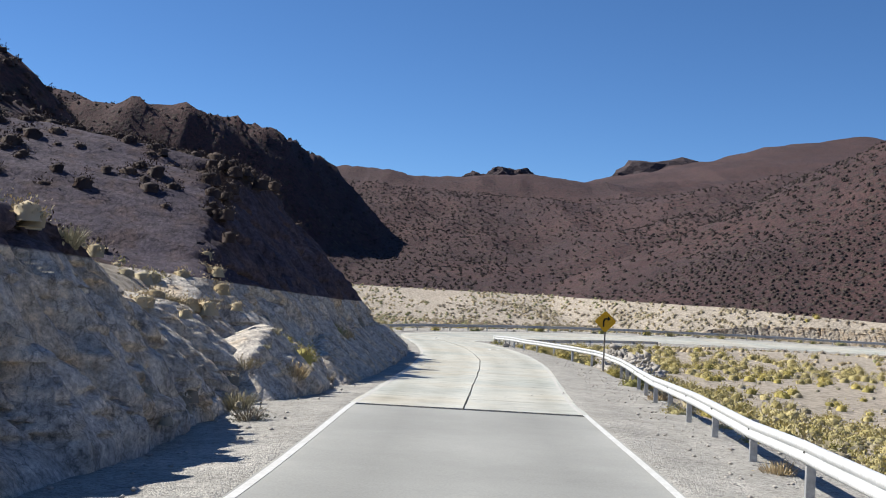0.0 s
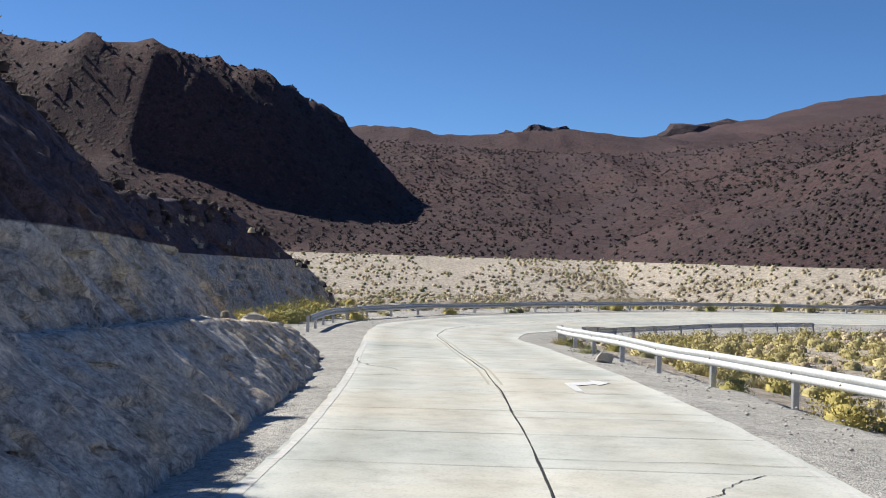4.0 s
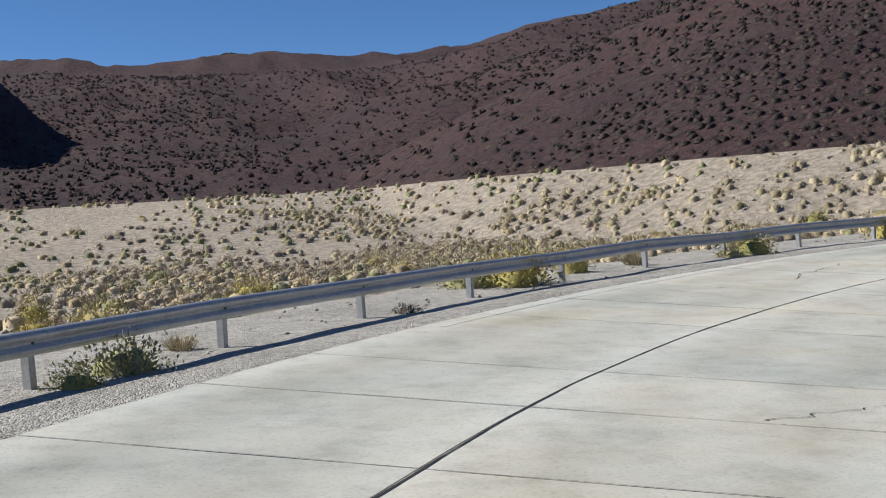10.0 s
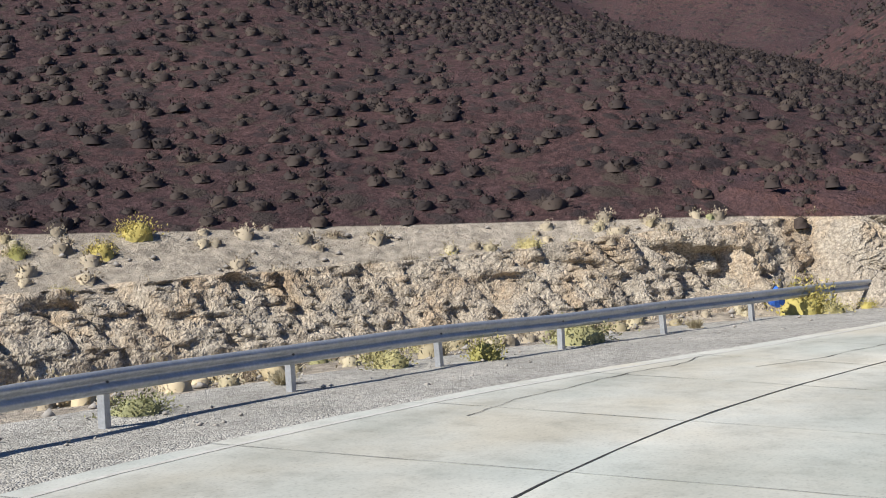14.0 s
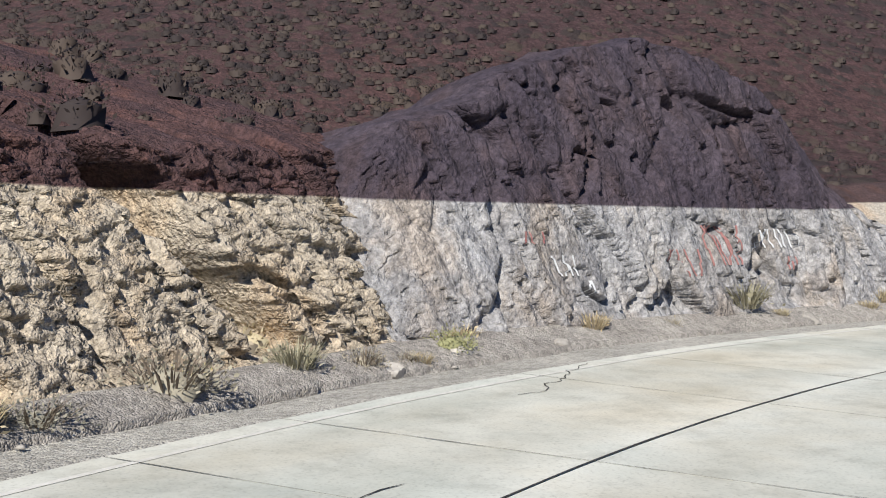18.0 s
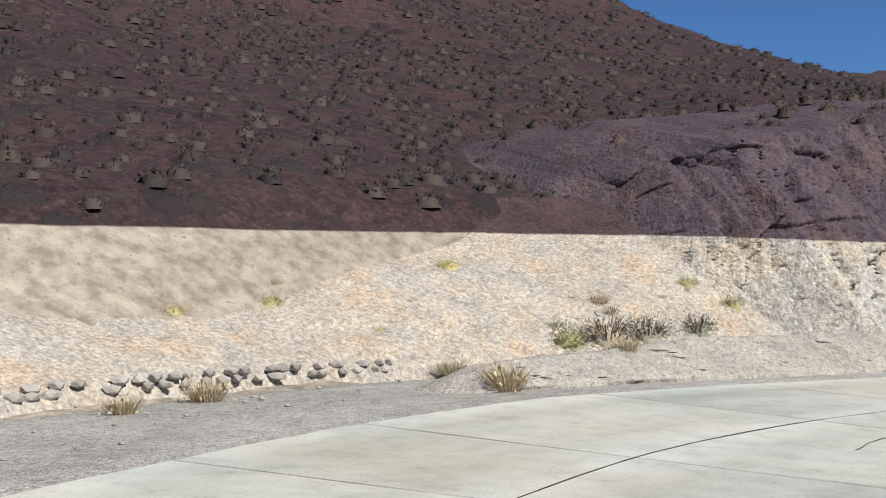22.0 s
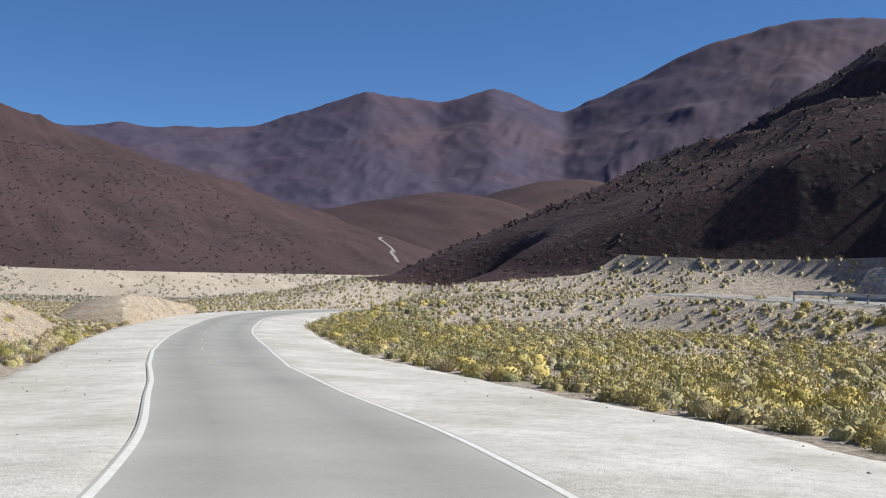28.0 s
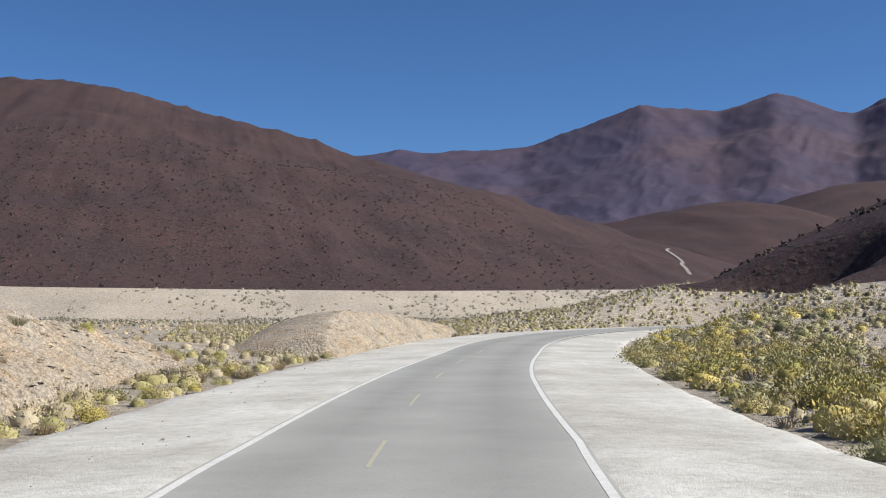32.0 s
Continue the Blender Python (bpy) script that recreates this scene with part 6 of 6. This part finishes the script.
face_scrub("cutting_tufts", F_CUT, 90, 2, 14, (0.25, 0.6), M_GREY, "small grey tufts in the clefts of the cutting", 407)
face_scrub("clay_slope_scrub", F_CLAY[4:-4], 190, 85, 100, (0.5, 1.3), M_TINTSCRUB, "dark twiggy scrub on the slope above the clay", 404)
face_scrub("cliff_top_scrub", F_CLIFF[40:-60], 170, 120, 136, (0.4, 1.0), M_TINTSCRUB, "dark scrub on the slope above the cliff", 405)
face_scrub("shelf_scrub", F_CUT[28:200], 130, 58, 80, (0.5, 1.1), M_STRAW, "straw-coloured scrub on the shelf above the cutting", 403)


def belt(name, n, s0, s1, side, lo, spread, sizes, material, label, seed):
    """Joined shrubs behind the first row of a verge."""
    rng = np.random.default_rng(seed)
    s = rng.uniform(s0, s1, n)
    sh = shoulder_r(s) if side < 0 else shoulder_l(s)
    w = (width_r(s) if side < 0 else width_l(s)) + sh + lo + np.abs(rng.normal(size=n)) * spread
    p = at(s, side * w)
    ok = (height_at(p[:, 0], p[:, 1])[1] < 0.1) & clear_of_road(p[:, 0], p[:, 1], 3.5)
    scrub(name, p[ok, 0], p[ok, 1], rng.uniform(*sizes, int(ok.sum())), material, label, 110, seed, 0.66, 0.036, 7)


belt("verge_scrub_yellow", 150, 262, 400, -1, 1.2, 6.0, (0.8, 1.7), M_YELLOW, "yellow-green scrub thick behind the wide verge", 301)
belt("verge_scrub_olive", 300, 262, 400, -1, 1.2, 9.0, (0.7, 1.5), M_GREEN, "olive scrub thick behind the wide verge", 302)
belt("slope_scrub_straw", 620, 262, 400, -1, 2.0, 18.0, (0.5, 1.1), M_STRAW, "straw-coloured scrub on the slope behind the verge", 306)
belt("verge_scrub_straw", 500, 270, 420, 1, 1.0, 9.0, (0.5, 1.1), M_STRAW, "straw-coloured scrub over the bank beside the road", 303)
belt("bank_scrub_olive", 240, 276, 420, 1, 0.6, 5.0, (0.5, 1.0), M_GREEN, "olive scrub over the bank beside the road", 304)


# ---- stones ----
def pebbles(name, n, s0, s1, side, lo, hi, size, label, seed):
    rng = np.random.default_rng(seed)
    s = rng.uniform(s0, s1, n)
    f = rng.random(n)
    w = (width_l(s) if side > 0 else width_r(s)) + lo + (hi - lo) * f
    p = at(s, side * w)
    z, _ = height_at(p[:, 0], p[:, 1])
    sh = shoulder_l(s) if side > 0 else shoulder_r(s)
    inside = (w - (width_l(s) if side > 0 else width_r(s))) < sh + 0.5
    surf = level(s) + bank(s) * np.clip(side * w, -9, 9) - 0.06
    z = np.where(inside, np.maximum(z, surf), z)
    keep = height_at(p[:, 0], p[:, 1])[1] < 0
    p, z, n = p[keep], z[keep], int(keep.sum())
    octa = np.array([(1, 0, 0), (0, 1, 0), (-1, 0, 0), (0, -1, 0), (0.1, 0.1, 0.8), (0, 0, -0.5)])
    F = np.array([(0, 1, 4), (1, 2, 4), (2, 3, 4), (3, 0, 4), (1, 0, 5), (2, 1, 5), (3, 2, 5), (0, 3, 5)])
    sz = size * (0.5 + rng.random(n)**3 * 2.2)
    V = octa[None] * (0.7 + 0.6 * rng.random((n, 6, 1))) * sz[:, None, None] * np.array([1, 0.8, 0.7])
    a = rng.random(n) * 6.28
    c, q = np.cos(a)[:, None], np.sin(a)[:, None]
    X = V[..., 0] * c - V[..., 1] * q + p[:, 0:1]
    Y = V[..., 0] * q + V[..., 1] * c + p[:, 1:2]
    Z = V[..., 2] + z[:, None] + 0.2 * sz[:, None]
    ob = new(name, raw_mesh(name, np.stack([X, Y, Z], -1).reshape(-1, 3), (F[None] + (np.arange(n) * 6)[:, None, None]).reshape(-1, 3), M_STONE))
    tagged(ob, label, "stones", kind="stuff")


pebbles("loose_stones_outer", 4200, 5, 250, 1, 0.2, 5.5, 0.028, "loose grey stones on the gravel shoulder", 61)
pebbles("loose_stones_inner", 2600, 5, 130, -1, 0.3, 3.2, 0.024, "loose grey stones below the guard rail", 62)
pebbles("valley_stones", 3500, 112, 190, 1, 4, 34, 0.075, "stones strewn over the valley floor", 63)
pebbles("verge_stones", 600, 256, 360, 1, 0.6, 8, 0.02, "pale stones on the dusty verge", 64)
pebbles("verge_stones_far", 400, 262, 360, -1, 3.5, 9, 0.02, "pale stones on the dusty verge", 65)


def boulder(x, y, z, size, seed, label):
    bm = bmesh.new()
    bmesh.ops.create_icosphere(bm, subdivisions=3, radius=1.0)
    rng = np.random.default_rng(seed)
    cuts = []
    for _ in range(11):
        q = rng.normal(size=3)
        q /= np.linalg.norm(q)
        cuts.append((*q, 0.62 + 0.3 * rng.random()))
    for v in bm.verts:
        d = min([1.15] + [q[3] / max(0.05, v.co.x * q[0] + v.co.y * q[1] + v.co.z * q[2]) for q in cuts]) * (1 + 0.06 * noise.noise(v.co * 3.1))
        v.co = Vector((v.co.x * d * size[0], v.co.y * d * size[1], v.co.z * d * size[2]))
    me = bpy.data.meshes.new("boulder")
    bm.to_mesh(me)
    bm.free()
    me.materials.append(M_STONE)
    ob = tagged(new("boulder", me), label, "boulder")
    ob.location = (x, y, z + size[2] * 0.45)
    ob.rotation_euler = (0, 0, rng.random() * 6)


for k, (s, e, sz) in enumerate([(96, 5.0, 0.28), (100, 6.5, 0.5), (103.5, 5.2, 0.7), (31, 1.2, 0.22), (33, 1.0, 0.2), (36, 1.3, 0.3), (43, 1.2, 0.18), (40.6, 0.95, 0.17), (40.4, 1.12, 0.13), (41.1, 1.75, 0.2), (41.3, 1.95, 0.16), (41.0, 2.05, 0.14), (205, 0.7, 0.35), (207, 0.55, 0.28), (203.5, 0.5, 0.25), (213.5, 0.6, 0.3), (216, 0.8, 0.22),
                                (228, 2.4, 0.16), (245, 3.2, 0.2), (254, 3.2, 0.25), (256, 3.0, 0.18), (260, 3.1, 0.2), (88, 2.0, 0.2)]):
    p = at(s, width_l(s) + e)
    boulder(p[0], p[1], float(level(s) + bank(s) * min(width_l(s) + e, 9)) - 0.08, (sz, sz * 0.8, sz * 0.6), k, "rough grey boulder lying beside the road")
boulder(*at(84.5, -(width_r(84.5) + 1.3)), (0.35, 0.25, 0.22), 77, "white stone lying below the guard rail")


def rubble_heap(s0, s1, d, wide, tall, n, seed):
    """Blasted rock tipped beyond the inner rail: a ridge of angular stones."""
    rng = np.random.default_rng(seed)
    s = rng.uniform(s0, s1, n)
    off = rng.uniform(-1, 1, n)
    p = at(s, d + off * wide)
    ground = height_at(p[:, 0], p[:, 1])[0]
    top = level(s) + tall * (0.6 + 0.5 * np.sin((s - s0) / (s1 - s0) * math.pi)) + 0.2 * rng.normal(size=n)
    z = ground + np.clip(top - ground, 0.1, None) * np.clip(1.05 - np.abs(off)**1.5, 0.05, 1) * np.sqrt(np.clip(np.sin((s - s0) / (s1 - s0) * math.pi), 0.1, 1))
    octa = np.array([(1, 0, 0), (0, 1, 0), (-1, 0, 0), (0, -1, 0), (0.35, 0.2, 0.8), (-0.4, -0.1, 0.7), (0, 0, -0.8)])
    F = np.array([(0, 1, 4), (1, 5, 4), (1, 2, 5), (2, 3, 5), (3, 4, 5), (3, 0, 4), (1, 0, 6), (2, 1, 6), (3, 2, 6), (0, 3, 6)])
    sz = 0.09 + 0.22 * rng.random(n)**2
    V = octa[None] * (0.7 + 0.6 * rng.random((n, 7, 1))) * sz[:, None, None] * np.array([1.2, 0.8, 0.7])
    turn = [np.array(Matrix.Rotation(a, 3, Vector(ax))) for a, ax in zip(rng.random(n) * 6.28, rng.normal(size=(n, 3)))]
    V = np.einsum("nij,nkj->nki", np.array(turn), V) + np.stack([p[:, 0], p[:, 1], z], -1)[:, None]
    ob = new("rubble_heap", raw_mesh("rubble_heap", V.reshape(-1, 3), (F[None] + (np.arange(n) * 7)[:, None, None]).reshape(-1, 3), M_STONE))
    tagged(ob, "heap of broken grey rock tipped beyond the guard rail", "rubble", kind="stuff")


rubble_heap(55.5, 67, -9.0, 1.5, 0.15, 2200, 801)
rubble_heap(70, 78, -10.2, 1.4, 0.25, 1300, 802)


def far_track():
    """A pale dirt track climbing the far hill, draped on the ground."""
    f = np.linspace(0, 1, 60)
    x = np.interp(f, [0, 0.5, 1], [-166, -154, -133]) + 2.5 * np.sin(f * 9)
    y = np.interp(f, [0, 0.5, 1], [-478, -441, -378])
    z = height_at(x, y)[0]
    V = np.stack([np.stack([x - 0.7, y + 0.3, z + 0.2], -1), np.stack([x + 0.7, y - 0.3, z + 0.4], -1)], 1)
    ob = new("road_far_track", grid_mesh("road_far_track", V, M_APRON, flip=True))
    tagged(ob, "pale dirt track climbing the distant hillside", "track", kind="structure")


far_track()


def ridge_crown(name, spots, seed, label):
    """Bare rock crowning a far ridge: a row of broken lumps in one mesh."""
    bm = bmesh.new()
    rng = np.random.default_rng(seed)
    for x, y, z, a, b_, c in spots:
        made = bmesh.ops.create_icosphere(bm, subdivisions=4, radius=1.0)["verts"]
        off = Vector(rng.normal(size=3) * 9)
        for v in made:
            k = 1 + 0.30 * noise.fractal(v.co * 1.7 + off, 0.8, 2.1, 5)
            v.co = Vector((x + v.co.x * k * a, y + v.co.y * k * b_, z + v.co.z * k * c))
    me = bpy.data.meshes.new(name)
    bm.to_mesh(me)
    bm.free()
    me.materials.append(M_CROWN)
    tagged(new(name, me), label, "rock outcrop")


# Crown rock's colour is darkened to carry the windscreen tint.
M_CROWN = plain("tinted_crown_rock", (0.045, 0.036, 0.042), (0.10, 0.075, 0.075), 0.12, 0.95, 0, 1.0, 1.5, 0.0, 6.0)
ridge_crown("rock_outcrop", [(18, 531, 54, 10, 9, 6), (27, 532, 54.5, 9, 8, 7.5), (38, 560, 60, 8, 7, 6), (32, 545, 55, 16, 10, 5)], 5, "jagged dark rock outcrop on the saddle's skyline")
ridge_crown("rock_dome", [(234, 1189, 114, 66, 50, 34), (266, 1189, 110, 60, 50, 30)], 6, "rounded bare rock dome on the far skyline")
ridge_crown("rock_dome", [(246, 850, 97, 28, 22, 22), (264, 850, 94, 34, 26, 20)], 8, "bare rock knoll on the hill's skyline")


def stone_wall():
    """A low dry-stone revetment along the foot of the earth bank."""
    w = new("stone_wall")
    tagged(w, "low dry-stone wall along the foot of the earth bank", "stone wall")
    rng = np.random.default_rng(91)
    protos = []
    for k in range(8):
        bm = bmesh.new()
        bmesh.ops.create_icosphere(bm, subdivisions=1, radius=1.0)
        for v in bm.verts:
            v.co *= 1 + 0.25 * rng.normal() * 0.6
        me = bpy.data.meshes.new("stone")
        bm.to_mesh(me)
        bm.free()
        me.materials.append(M_STONE)
        protos.append(me)
    for s in np.arange(229, 241, 0.25):
        for row in range(2):
            if rng.random() < 0.12 + 0.2 * (row == 2):
                continue
            d = width_l(s) + 4.5 + 0.08 * row
            p = at(s + 0.15 * (row % 2) + 0.05 * rng.normal(), d)
            ob = new("stone", protos[rng.integers(8)])
            ob.parent = w
            ob.matrix_basis = Matrix.Translation((p[0], p[1], p[2] + 0.10 + 0.13 * row)) @ Matrix.Rotation(rng.random() * 6, 4, "Z") @ Matrix.Diagonal((0.14 + 0.06 * rng.random(), 0.11, 0.07 + 0.025 * rng.random(), 1))


stone_wall()


def bag():
    p = at(187.6, width_l(187.6) + 2.9)
    bm = bmesh.new()
    bmesh.ops.create_icosphere(bm, subdivisions=2, radius=0.22)
    for v in bm.verts:
        v.co *= 1 + 0.5 * noise.noise(v.co * 6)
        v.co.z *= 1.3
    me = bpy.data.meshes.new("plastic_bag")
    bm.to_mesh(me)
    bm.free()
    me.materials.append(M_BAG)
    ob = tagged(new("plastic_bag", me), "blue plastic bag caught in a roadside shrub", "bag")
    ob.location = (p[0], p[1], float(height_at(p[0], p[1])[0]) + 0.62)


bag()
